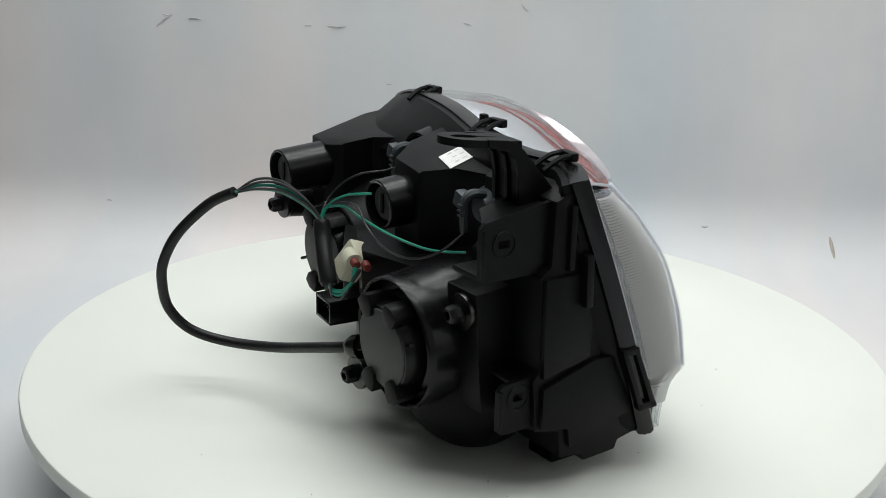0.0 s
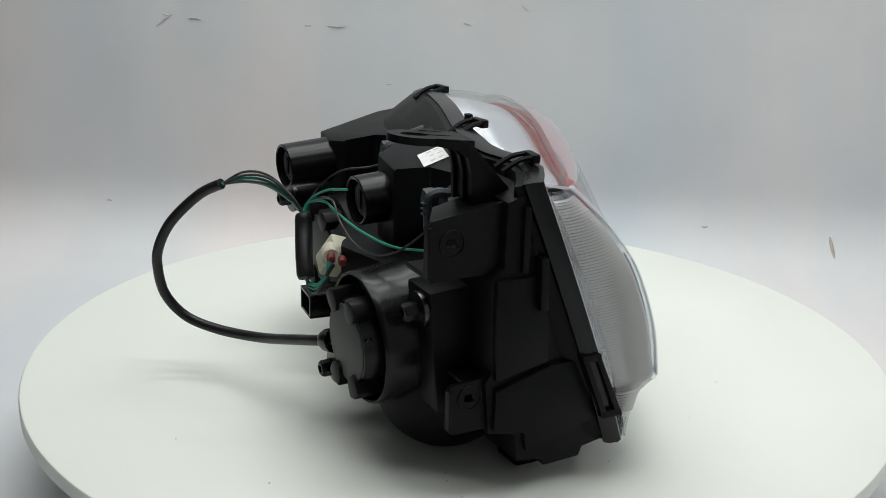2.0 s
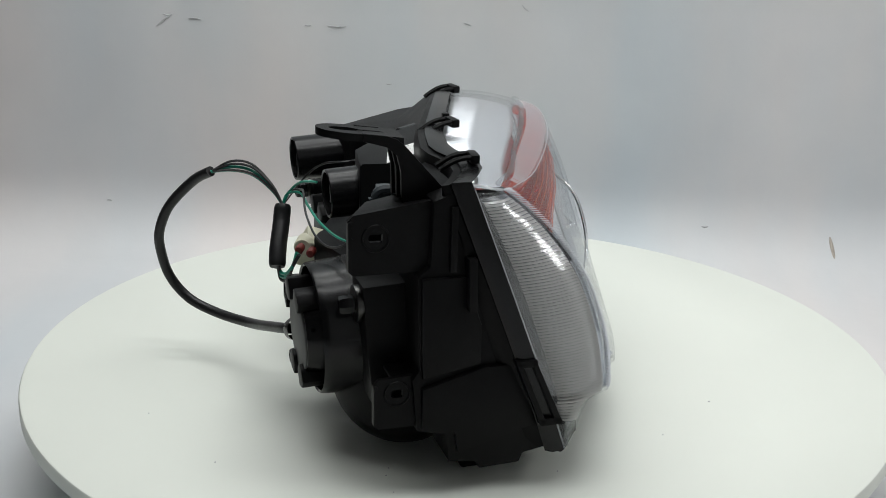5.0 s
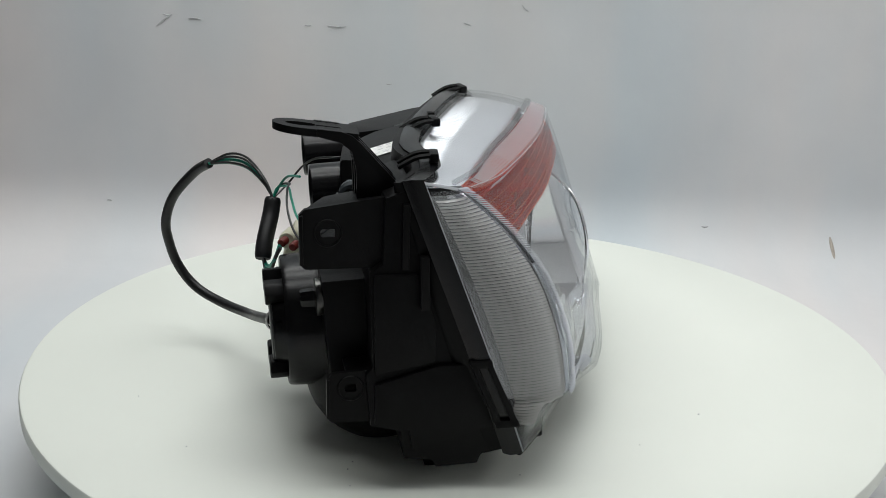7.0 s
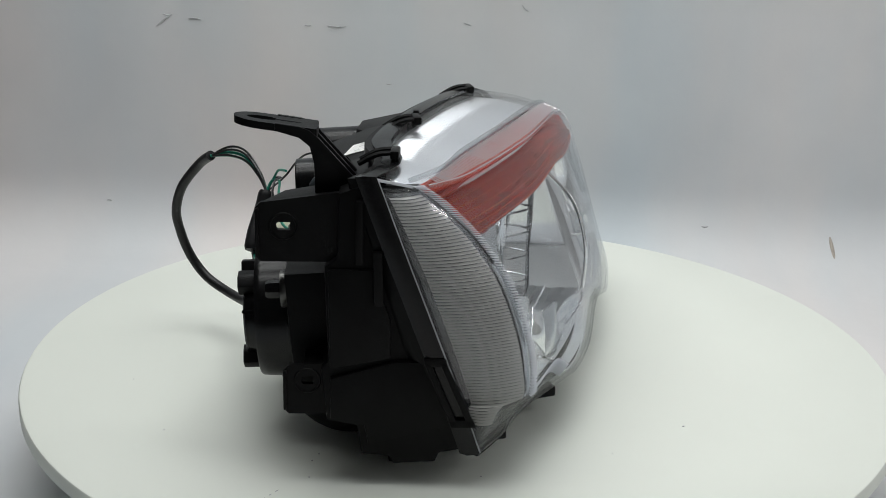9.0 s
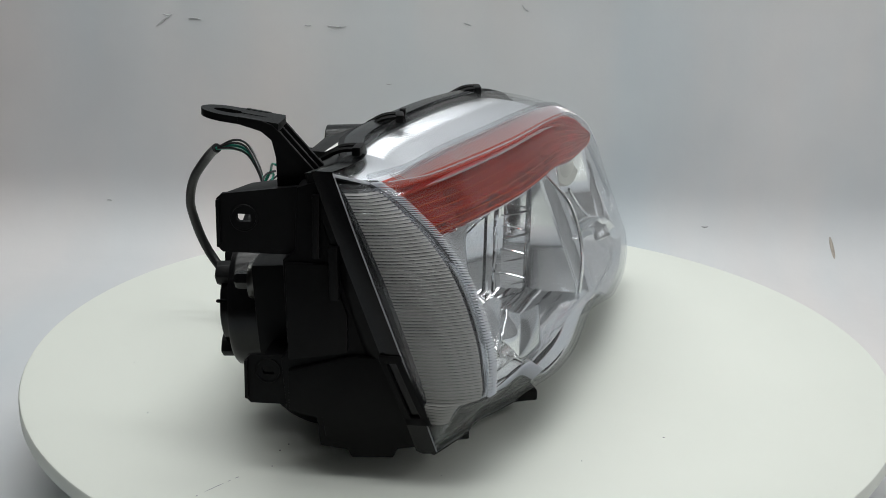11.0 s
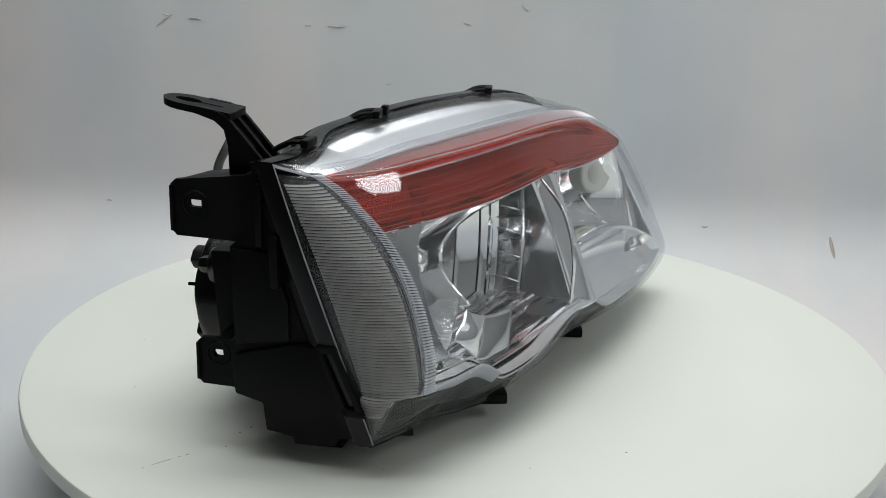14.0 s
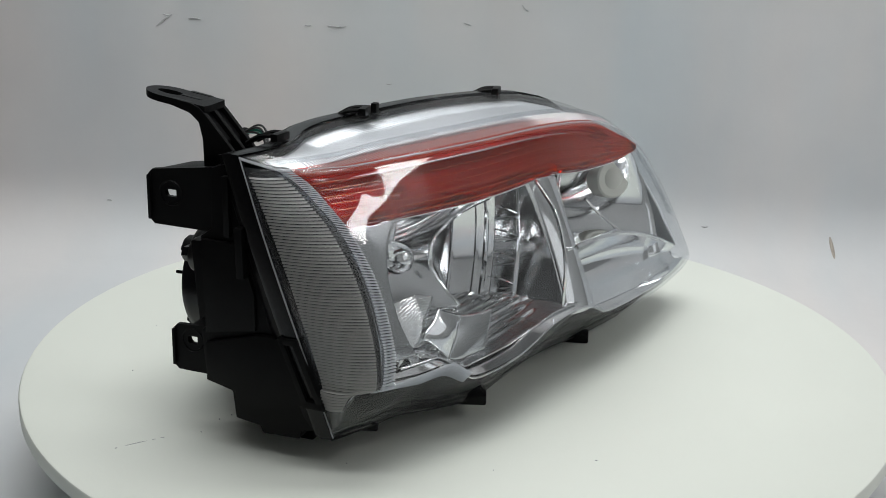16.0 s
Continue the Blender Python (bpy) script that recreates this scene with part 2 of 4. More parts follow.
def sweep_point(k, x):
    """Along the paper from the front of the table, round the bend and up the wall."""
    y0, rad = 0.35, 0.08
    bend = rad * math.pi / 2
    s = k * (y0 + 1.0 + bend + 1.2)
    if s < y0 + 1.0:
        return Vector((x, -1.0 + s, FLOOR))
    s -= y0 + 1.0
    if s < bend:
        t = s / rad
        return Vector((x, y0 + rad * math.sin(t), FLOOR + rad * (1 - math.cos(t))))
    return Vector((x, y0 + rad, FLOOR + rad + s - bend))


def backdrop_at(u, v):
    p = sweep_point(v, -0.56 + 1.56 * u)
    up = max(0.0, min(1.0, (p.z - FLOOR) / 0.25))
    p.y += up * (0.006 * noise.noise(Vector((p.x * 5.0, 0.3 * p.z, 1.7))) + 0.004 * noise.noise(Vector((p.x * 14, p.z * 1.2, 4.1))))
    p.z += 0.0015 * noise.noise(Vector((p.x * 6, p.y * 6, 0.3))) * (1 - up)
    return p


paper = part("backdrop", patch(110, 190, backdrop_at), PAPER, None, solid=0.0015)
tagged(paper, "pale grey paper backdrop curving down into the table top", "backdrop", kind="structure")

def mark(name, points, r, mat, parent, label=""):
    """A thin smear: a flat strip through the points, a hair proud of what it lies on."""
    bm = sweep(points, lambda k: r * (0.35 + 0.65 * math.sin(math.pi * min(1, max(0, k)))) + 1e-5, 6, 10)
    return part(name, bm, mat, parent, label)


def paper_y(x, z):
    """Where the paper's face stands at a height above its foot."""
    h = min(0.08, z - FLOOR)
    y = 0.35 + math.sqrt(max(0.0, 0.08 ** 2 - (0.08 - h) ** 2))
    up = max(0.0, min(1.0, (z - FLOOR) / 0.25))
    return y + up * (0.006 * noise.noise(Vector((x * 5.0, 0.3 * z, 1.7))) + 0.004 * noise.noise(Vector((x * 14, z * 1.2, 4.1))))


for pts, r, mat in ((((-0.312, 0.161), (-0.303, 0.168), (-0.295, 0.1735)), 0.0011, SCUFF), (((-0.305, 0.1735), (-0.300, 0.1725), (-0.295, 0.173)), 0.0009, SCUFF),
                    (((-0.279, 0.1695), (-0.272, 0.170), (-0.266, 0.1685)), 0.0007, SCUFF), (((-0.140, 0.166), (-0.130, 0.1652), (-0.121, 0.166)), 0.0008, SCUFF),
                    (((-0.163, 0.166), (-0.159, 0.1655), (-0.156, 0.166)), 0.0006, SCUFF), (((0.248, -0.0295), (0.2515, -0.030), (0.255, -0.0295)), 0.0011, SCUFF),
                    (((0.3800, -0.036), (0.3815, -0.045), (0.3830, -0.0545)), 0.0021, BROWNSCUFF), (((-0.371, -0.0205), (-0.3685, -0.020), (-0.366, -0.0208)), 0.0007, SCUFF),
                    (((-0.081, 0.109), (-0.078, 0.1085), (-0.075, 0.109)), 0.0006, SCUFF), (((0.053, 0.192), (0.0566, 0.188), (0.060, 0.186)), 0.0006, SCUFF),
                    (((-0.004, 0.172), (-0.001, 0.1715), (0.003, 0.170)), 0.0006, SCUFF)):
    mark("scuff", [(x, paper_y(x, z) - 0.0018, z) for x, z in pts], r, mat, paper)
# Unseen bench, made dark to keep reflections from below dark.
bench = part("bench", join(block((-1.1, -1.25, FLOOR - 0.045), (1.25, 0.62, FLOOR - 0.005), 0.004), *[block((x, -1.1, -0.84), (x + 0.04, 0.5, FLOOR - 0.043), 0.003) for x in (-1.0, 1.1)]), BENCH, None)
tagged(bench, "unseen bench under the paper, dark to dim reflections", "bench", kind="structure")
# Unseen room; walls are white or dark to shape what the headlamp mirrors.
ROOM = (-1.7, 1.7, -1.9, 1.0, -0.84, 2.40)
for name, lo, hi, mat, label in (("floor", (0, 2, 4), (1, 3, 4), ROOMFLOOR, "grey painted studio floor"), ("ceiling", (0, 2, 5), (1, 3, 5), WALLWHITE, "white studio ceiling"),
                                 ("wall_west", (0, 2, 4), (0, 3, 5), WALLGREY, "unseen dark grey studio wall, dark for the reflections"), ("wall_east", (1, 2, 4), (1, 3, 5), WALLWHITE, "white studio wall"),
                                 ("wall_south", (0, 2, 4), (1, 2, 5), WALLGREY, "unseen dark grey studio wall, dark for the reflections"), ("wall_north", (0, 3, 4), (1, 3, 5), WALLWHITE, "white studio wall")):
    p, q = [ROOM[i] for i in lo], [ROOM[i] for i in hi]
    for i in range(3):
        if p[i] == q[i]:
            p[i], q[i] = (p[i] - 0.1, q[i]) if lo[i] % 2 == 0 else (p[i], q[i] + 0.1)
        elif i < 2 and name in ("floor", "ceiling") or i == 0 and name in ("wall_south", "wall_north"):
            p[i], q[i] = p[i] - 0.1, q[i] + 0.1
    tagged(part(name, block(p, q, 0.0), mat, None, smooth=False), label, name.split("_")[0], kind="structure")
# Unseen white wall, added so the side lens mirrors something bright.
tagged(part("bounce_wall", block((0.14, -1.80, ROOM[4]), (ROOM[1], -1.72, ROOM[5]), 0.0), WALLWHITE, None, smooth=False), "unseen white wall added for a bright reflection", "wall", kind="structure")
turntable = empty("turntable", pose(0, 0, 0), "round white turntable disc turning under the headlamp", "turntable")
part("disc", lathe((0, 0, 0), (0, 0, 1), [(0, 0), (0, 0.15), (0, 0.2975), (-0.0006, 0.2992), (-0.002, 0.30), (-0.0095, 0.30), (-0.011, 0.2985), (-0.011, 0.1), (-0.011, 0)], 180), TABLE, turntable)
part("base", lathe((0, 0, -0.011), (0, 0, -1), [(0, 0.01), (0, 0.19), (0.012, 0.195), (0.055, 0.20), (0.0635, 0.20), (0.0635, 0.0)], 96), TABLEEDGE, turntable, "white round motor base")

for pts, r in ((((0.0250, -0.2600), (0.0250, -0.2592), (0.0250, -0.2585)), 0.0004), (((0.0248, -0.2540), (0.0248, -0.2480), (0.0250, -0.2400)), 0.00028),
               (((0.0252, -0.2370), (0.0253, -0.2350)), 0.0003), (((0.0254, -0.2320), (0.0256, -0.2290)), 0.0003), (((0.0170, -0.1825), (0.0174, -0.1815)), 0.0006),
               (((0.0190, -0.1915), (0.0194, -0.1905)), 0.0005), (((0.0300, -0.2080), (0.0304, -0.2072)), 0.0005), (((-0.0800, -0.2125), (-0.0792, -0.2122)), 0.0006),
               (((0.110, -0.150), (0.1106, -0.1494)), 0.0005), (((0.160, -0.080), (0.1604, -0.0794)), 0.0005), (((-0.150, -0.170), (-0.1494, -0.1697)), 0.0005),
               (((0.180, -0.020), (0.1812, -0.0190)), 0.0005)):
    mark("scratch", [(x, y, 0.0) for x, y in pts], r, SCUFF, turntable)

# ---- the headlamp ----
# Its own space: first axis along the optical axis, second towards the nose, third up.
YAW = 36.0
SPEED = 3.5221
lamp = empty("car_headlamp", pose(0, 0, 0, 0, 0, YAW), "car headlamp with black housing, clear lens and red signal band", "headlamp")

RIDGE = [(-0.041, -0.1885, 0.1745), (-0.029, -0.1835, 0.166), (-0.0151, -0.183, 0.1543), (-0.0035, -0.182, 0.1425), (0.0104, -0.1835, 0.1242),
         (0.0192, -0.1845, 0.1057), (0.0251, -0.186, 0.0869), (0.028, -0.187, 0.0704), (0.0275, -0.190, 0.0535)]
SIDERIDGE = RIDGE + [(0.012, -0.196, 0.0490), (0.0005, -0.1985, 0.0265)]
TOPEDGE = [(-0.041, -0.1885, 0.1745), (-0.022, -0.170, 0.1715), (0.004, -0.127, 0.172), (0.034, -0.063, 0.172), (0.055, -0.001, 0.1705), (0.070, 0.056, 0.164),
           (0.081, 0.094, 0.153), (0.093, 0.126, 0.133), (0.108, 0.160, 0.092), (0.128, 0.176, 0.040)]
BOTEDGE = [(0.0275, -0.190, 0.0535), (0.041, -0.157, 0.053), (0.049, -0.141, 0.053), (0.056, -0.132, 0.046), (0.063, -0.121, 0.040), (0.077, -0.085, 0.043),
           (0.088, -0.039, 0.052), (0.098, -0.005, 0.051), (0.105, 0.013, 0.043), (0.111, 0.038, 0.040), (0.120, 0.089, 0.037), (0.126, 0.145, 0.036), (0.128, 0.176, 0.0385)]
FLTOP = [(-0.0615, -0.194, 0.180), (-0.0490, -0.174, 0.1815), (-0.0475, -0.156, 0.1825), (-0.0530, -0.131, 0.1830), (-0.0505, -0.112, 0.1840), (-0.0420, -0.080, 0.1840), (-0.020, -0.020, 0.184), (0.003, 0.046, 0.179),
         (0.015, 0.085, 0.172), (0.0295, 0.117, 0.158), (0.060, 0.150, 0.115), (0.095, 0.172, 0.065), (0.112, 0.178, 0.036)]
FLBOT = [(-0.0026, -0.1976, 0.022), (0.013, -0.178, 0.0255), (0.0197, -0.157, 0.0244), (0.033, -0.125, 0.018), (0.047, -0.093, 0.015), (0.056, -0.045, 0.018), (0.064, 0.005, 0.014),
         (0.0725, 0.0566, 0.006), (0.090, 0.105, 0.008), (0.105, 0.150, 0.018), (0.112, 0.178, 0.036)]
FLSIDE = [(-0.0615, -0.194, 0.180), (-0.046, -0.1975, 0.139), (-0.0303, -0.199, 0.098), (-0.016, -0.199, 0.060), (-0.0026, -0.1976, 0.022)]


def af(b, z):
    """How far forward the lens's front face lies."""
    return 0.0697 + 0.2858 * b - 0.7886 * b * b - 0.3852 * (z - 0.13) + 0.3978 * b * (z - 0.13)


def front(u, v, off=0.0):
    t, b = along(TOPEDGE, u), along(BOTEDGE, u)
    p = lerp(t, b, v)
    p.x += af(p.y, p.z) - ((1 - v) * af(t.y, t.z) + v * af(b.y, b.z))
    r = along(RIDGE, v)
    w = max(0.0, 1 - u * 4) ** 2
    p = p + (r - lerp(RIDGE[0], RIDGE[-1], v)) * w
    p.x += 0.0065 * (1 - (1 - min(v / 0.3, 1.0)) ** 2) * math.sqrt(max(0.0, 1 - v)) * min(1, u * 5) * (1 - u)
    return p + Vector((-0.90, -0.26, -0.34)) * off


def top_strip(u, v, off=0.0):
    p = lerp(along(FLTOP, u), along(TOPEDGE, u), v)
    h = math.sin(math.pi * v)
    return p + Vector((0.25, 0.0, 1.0)) * (h * 0.0035 * math.sin(math.pi * min(1, u * 1.02)) - off)


def bottom_strip(u, v, off=0.0):
    p = lerp(along(FLBOT, u), along(BOTEDGE, u), v)
    p = p + Vector((-0.009, -0.003, 0.007)) * (math.sin(math.pi * v) * max(0.0, 1 - u * 12))
    return p + Vector((0.1, 0, 0.9)) * off


def at_height(curve, z):
    """The point of a falling curve at the height z."""
    lo, hi = 0.0, 1.0
    for _ in range(22):
        mid = (lo + hi) / 2
        if along(curve, mid).z > z:
            lo = mid
        else:
            hi = mid
    return along(curve, lo)


def side_lens(u, v, ribs=0.0, off=0.0):
    z = 0.1742 - v * (0.1742 - 0.0235)
    p = lerp(at_height(FLSIDE, z), at_height(SIDERIDGE, z), u)
    return p + Vector((0.25, -1, 0)) * (math.sin(math.pi * u) * 0.004 + ribs - off)


part("front_lens", join(patch(96, 36, front), patch(96, 14, top_strip), patch(96, 10, bottom_strip)), GLASSY, lamp, "clear polycarbonate front lens", solid=0.0022)
side = part("side_lens", patch(16, 60, side_lens), RIBBED, lamp, "clear side lens with fine horizontal ribs", solid=0.0012)
for i in range(74):
    v0 = (i + 0.5) / 74 * 0.86 + 0.03
    bar = bmesh.new()
    rows = []
    for dv, out in ((-0.0040, -0.0003), (0.0012, 0.0014), (0.0034, -0.0003)):
        rows.append([bar.verts.new(side_lens(0.14 + 0.72 * k / 10, v0 + dv, out)) for k in range(11)])
    for r, q in zip(rows, rows[1:]):
        for k in range(10):
            bar.faces.new((r[k], r[k + 1], q[k + 1], q[k]))
    part("rib", bar, RIBBAR, side, smooth=False)


def prism_band(n, at, fill=0.6):
    """Small cross ribs along a curve; at(k) gives both ends of one and the way that it stands out."""
    bm = bmesh.new()
    for i in range(n):
        p, q, out = at((i + 0.5) / n)
        p1, q1, o1 = at(min(1, (i + 0.95) / n))
        d = (p1 - p) * 0.8
        vs = [bm.verts.new(c) for c in (p - d * fill, p + d * fill, q + d * fill, q - d * fill, p + out, q + out)]
        for f in ((0, 1, 4), (1, 2, 5, 4), (2, 3, 5), (3, 0, 4, 5)):
            bm.faces.new([vs[k] for k in f])
    return bm


part("ridge_prism_band", prism_band(84, lambda k: (lerp(along(RIDGE, k), at_height(FLSIDE, along(RIDGE, k).z), 0.045) + Vector((0.0003, -0.0012, 0)), front(0.020, k, -0.0006), Vector((0.0013, -0.0013, 0))), 0.62), TOOTH, lamp, "clear serrated rib band along the lens edge", smooth=False, kind="stuff")
# Dark strip, no real part, added to darken the gaps between teeth.
part("ridge_gap_dark", patch(3, 70, lambda u, v: lerp(lerp(along(RIDGE, v), at_height(FLSIDE, along(RIDGE, v).z), 0.055), front(0.024, v, 0), u) + Vector((-0.0030, 0.0028, 0))), DARKGREY, lamp, "dark strip added to darken gaps in the serrated band", solid=0.0005)
part("upper_prism_band", prism_band(140, lambda k: (top_strip(0.045 + 0.62 * k, 0.74 + 0.10 * k, -0.0003), top_strip(0.045 + 0.62 * k, 0.985, -0.0003), Vector((0.0003, 0, 0.0005))), 0.40), FINETOOTH, lamp, "clear serrated rib band above the red signal", smooth=False, kind="stuff")
# Pale bead that draws the bright line of light along the crease.
part("crease_highlight", sweep([front(0.03 + 0.07 * k, 0.004, -0.0004) for k in range(12)], 0.00028, 6, 60), PRISM, lamp, "fine pale bead standing for the highlight on the lens crease")
part("upper_bead", sweep([top_strip(0.02 + 0.075 * k, 0.70 + 0.01 * k, -0.0006) for k in range(13)], 0.0016, 8, 90), RIBBED, lamp, "clear bead along the upper lens")
# Pale bead in place of the light caught on the upper corner edge.
part("corner_highlight", sweep([lerp(FLSIDE[0], RIDGE[0], k / 6) + Vector((0.0, -0.0012, -0.0006)) for k in range(7)], 0.0008, 8, 24), PRISM, lamp, "pale bead standing for the bright edge at the lens corner")
part("lower_prism_band", prism_band(60, lambda k: (front(0.01 + 0.17 * k, 0.985, -0.0002), bottom_strip(0.01 + 0.17 * k, 0.80, -0.0002), Vector((0.0008, -0.0004, -0.0004))), 0.5), TOOTH, lamp, "clear serrated rib band along the lower lens edge", smooth=False, kind="stuff")

part("lower_liner", patch(80, 8, lambda u, v: bottom_strip(0.012 + 0.62 * u, 0.06 + 0.80 * v, 0.0045)), BLACK, lamp, "dark liner behind the lower lens", solid=0.001)
part("lower_lip", sweep([Vector(p) + Vector((-0.0008, 0.0, -0.0010)) for p in FLBOT[:9]], 0.0021, 8, 90), BLACK, lamp, "black lip of the seam under the lens")
part("lens_lip", sweep([Vector(p) + Vector((0.0016, -0.0014, 0.0)) for p in FLSIDE], 0.0005, 8, 80), PRISM, lamp, "clear lip of the lens in the seam")

# red signal band behind the lens
REDLOW = [(-0.0045, -0.180, 0.142), (0.018, -0.123, 0.138), (0.041, -0.070, 0.137), (0.055, -0.032, 0.138), (0.066, 0.000, 0.140), (0.078, 0.042, 0.1345), (0.090, 0.100, 0.131), (0.0925, 0.122, 0.133)]
REDTOP = [(-0.0375, -0.1825, 0.1718), (-0.027, -0.160, 0.1715), (-0.007, -0.115, 0.1715), (0.019, -0.057, 0.1715), (0.0425, 0.002, 0.1695), (0.060, 0.052, 0.164), (0.0755, 0.089, 0.1525), (0.086, 0.112, 0.1415), (0.0925, 0.122, 0.134)]


def red_band(u, v, off=0.0015):
    p = lerp(along(REDTOP, u), along(REDLOW, u), v)
    rib = 0.0016 * abs(math.sin(v * math.pi * 5.5))
    p.x += 0.0075 * math.sin(math.pi * v) * min(1, u * 5) * (1 - u)
    return p + Vector((-0.92, -0.2, -0.12)) * (off + rib)


part("signal_lens", patch(80, 40, lambda u, v: red_band(0.030 + 0.970 * u, v)), REDLENS, lamp, "red-orange ribbed turn signal lens", solid=0.002)
part("signal_roof", patch(80, 6, lambda u, v: top_strip(0.03 + 0.66 * u, 0.735 + 0.08 * u + (0.262 - 0.08 * u) * v, 0.0035)), REDROOF, lamp, "red-orange top of the turn signal lens", solid=0.001)
# Added reflector that throws light back through the red roof.
part("signal_bounce", patch(60, 4, lambda u, v: top_strip(0.04 + 0.64 * u, 0.70 + 0.08 * u + (0.25 - 0.08 * u) * v, 0.0100)), SATIN, lamp, "silver strip added to lighten the signal roof", solid=0.001)
# Ribs are coloured brighter orange for the light they catch.
for i in range(8):
    v = 0.16 + 0.112 * i
    part("signal_rib", sweep([red_band(0.035 + 0.062 * k, v, 0.0006) for k in range(16)], 0.0003, 6, 60), REDGLINT, lamp, "fine rib in the signal lens with its orange glint coloured in")
part("signal_tray", patch(60, 10, lambda u, v: red_band(0.06 + 0.93 * u, v, 0.024)), SATIN, lamp, "dull silver tray behind the red lens", solid=0.001)
part("signal_sill", patch(80, 3, lambda u, v: lerp(red_band(0.03 + 0.97 * u, 1, 0.0045), red_band(0.03 + 0.97 * u, 1, 0.03), v) + Vector((0, 0, -0.0012))), CHROME, lamp, "bright chrome sill under the red lens", solid=0.001)
part("upper_reflector", patch(480, 12, lambda u, v: top_strip(0.035 + 0.925 * u, 0.04 + (0.60 + 0.12 * u) * v, 0.006) + Vector((0, 0, 0.0007 * abs(math.sin(u * math.pi * 120)) * (1 if v < 0.50 and u > 0.10 else 0) + (0.00012 * abs(math.sin(v * 24)) if v > 0.5 else 0)))), SATIN, lamp, "silver fluted panel under the upper lens", solid=0.001)

sb = red_band(0.25, 0.62, 0.026)
signal_bulb = part("signal_bulb", lathe(sb, (0.9, -0.2, -0.1), [(-0.006, 0.0030), (0.0, 0.0050), (0.006, 0.0055), (0.010, 0.0040), (0.012, 0.0)], 24), AMBER, lamp, "amber bulb behind the signal lens")
part("bulb_socket", lathe(sb, (0.9, -0.2, -0.1), [(-0.010, 0.0), (-0.010, 0.0042), (-0.007, 0.0042), (-0.005, 0.0032), (-0.005, 0.0)], 24), CHROME, signal_bulb, "chrome bulb socket")

# reflector bowls
LOWB = (-0.105, 0.090)
HIGHB = (0.066, 0.090)


def bowl(centre, vertex, foc, rmax, margin, flute, bmin, bmax, zmin, zmax):
    bm = bmesh.new()
    nr, na = 30, 96
    grid = []
    for i in range(na):
        t = 2 * math.pi * i / na
        r = 0.011
        while r < rmax:
            b, z = centre[0] + r * math.cos(t), centre[1] + r * math.sin(t)
            if vertex + r * r / (4 * foc) > af(b, z) - margin or not zmin < z < zmax or not bmin < b < bmax:
                break
            r += 0.0005
        lim = r
        row = []
        for j in range(nr + 1):
            r = 0.011 + (lim - 0.011) * j / nr
            b, z = centre[0] + r * math.cos(t), centre[1] + r * math.sin(t)
            row.append(bm.verts.new((vertex + r * r / (4 * foc) + flute * abs(math.sin(b * 150)) * min(1, r / 0.03), b, z)))
        grid.append(row)
    for i in range(na):
        for j in range(nr):
            bm.faces.new((grid[i][j], grid[(i + 1) % na][j], grid[(i + 1) % na][j + 1], grid[i][j + 1]))
    return bm


part("low_beam_reflector", bowl(LOWB, -0.052, 0.0120, 0.085, 0.010, 0.0022, -0.176, -0.056, 0.056, 0.139), CHROME, lamp, "mirror-bright faceted bowl reflector", solid=0.0012)
part("high_beam_reflector", bowl(HIGHB, -0.012, 0.0140, 0.085, 0.010, 0.0, 0.004, 0.16, 0.045, 0.139), CHROME, lamp, "mirror-bright smooth bowl reflector", solid=0.0012)


WINGPLAN = [(-0.050, -0.050), (-0.020, -0.036), (0.0030, -0.0265), (0.0034, -0.0290), (0.0180, -0.0175), (0.0184, -0.0200), (0.0280, -0.0125), (0.0450, -0.0110), (0.0455, -0.0150), (0.0800, -0.0135)]


def wing_at(a, z):
    """A point of the stepped mirror wall between the two reflectors."""
    b = WINGPLAN[-1][1]
    for (a0, b0), (a1, b1) in zip(WINGPLAN, WINGPLAN[1:]):
        if a0 <= a <= a1:
            b = b0 + (b1 - b0) * (a - a0) / (a1 - a0)
            break
    return Vector((a, b - 4.0 * (z - 0.097) ** 2, z))


def wing(u, v):
    z = 0.139 - 0.090 * v
    end = af(-0.015, z) - 0.012
    return wing_at(-0.050 + 0.096 * u / 0.85 if u < 0.85 else 0.046 + (end - 0.046) * (u - 0.85) / 0.15, z)


part("reflector_wall", patch(160, 28, wing), CHROME, lamp, "stepped chrome wall between the reflectors", solid=0.001)
for a, r in ((0.0032, 0.0009), (0.0236, 0.0019)):
    part("chrome_rib", sweep([wing_at(a, z) + Vector((0, -0.0008, 0)) for z in (0.138, 0.115, 0.095, 0.075, 0.052)], r, 8, 16), CHROME, lamp)
for i in range(5):
    p = wing_at(0.0320, 0.1110 - i * 0.0162) + Vector((0, -0.0004, 0))
    w = sweep([p + Vector(q) for q in ((0.0125, -0.0006, 0.0012), (0.004, -0.0008, 0.0034), (-0.0040, -0.0010, 0.0042), (-0.0058, -0.0010, 0.0), (-0.0040, -0.0010, -0.0042), (0.004, -0.0008, -0.0034), (0.0125, -0.0006, -0.0012))], 0.0006, 6, 36)
    part("prism_bead", w, CHROME, lamp)


def bottom_z(b):
    """Height of the lens's lower edge at the second axis b."""
    for (a0, b0, z0), (a1, b1, z1) in zip(BOTEDGE, BOTEDGE[1:]):
        if b0 <= b <= b1:
            return z0 + (z1 - z0) * (b - b0) / (b1 - b0)
    return 0.05


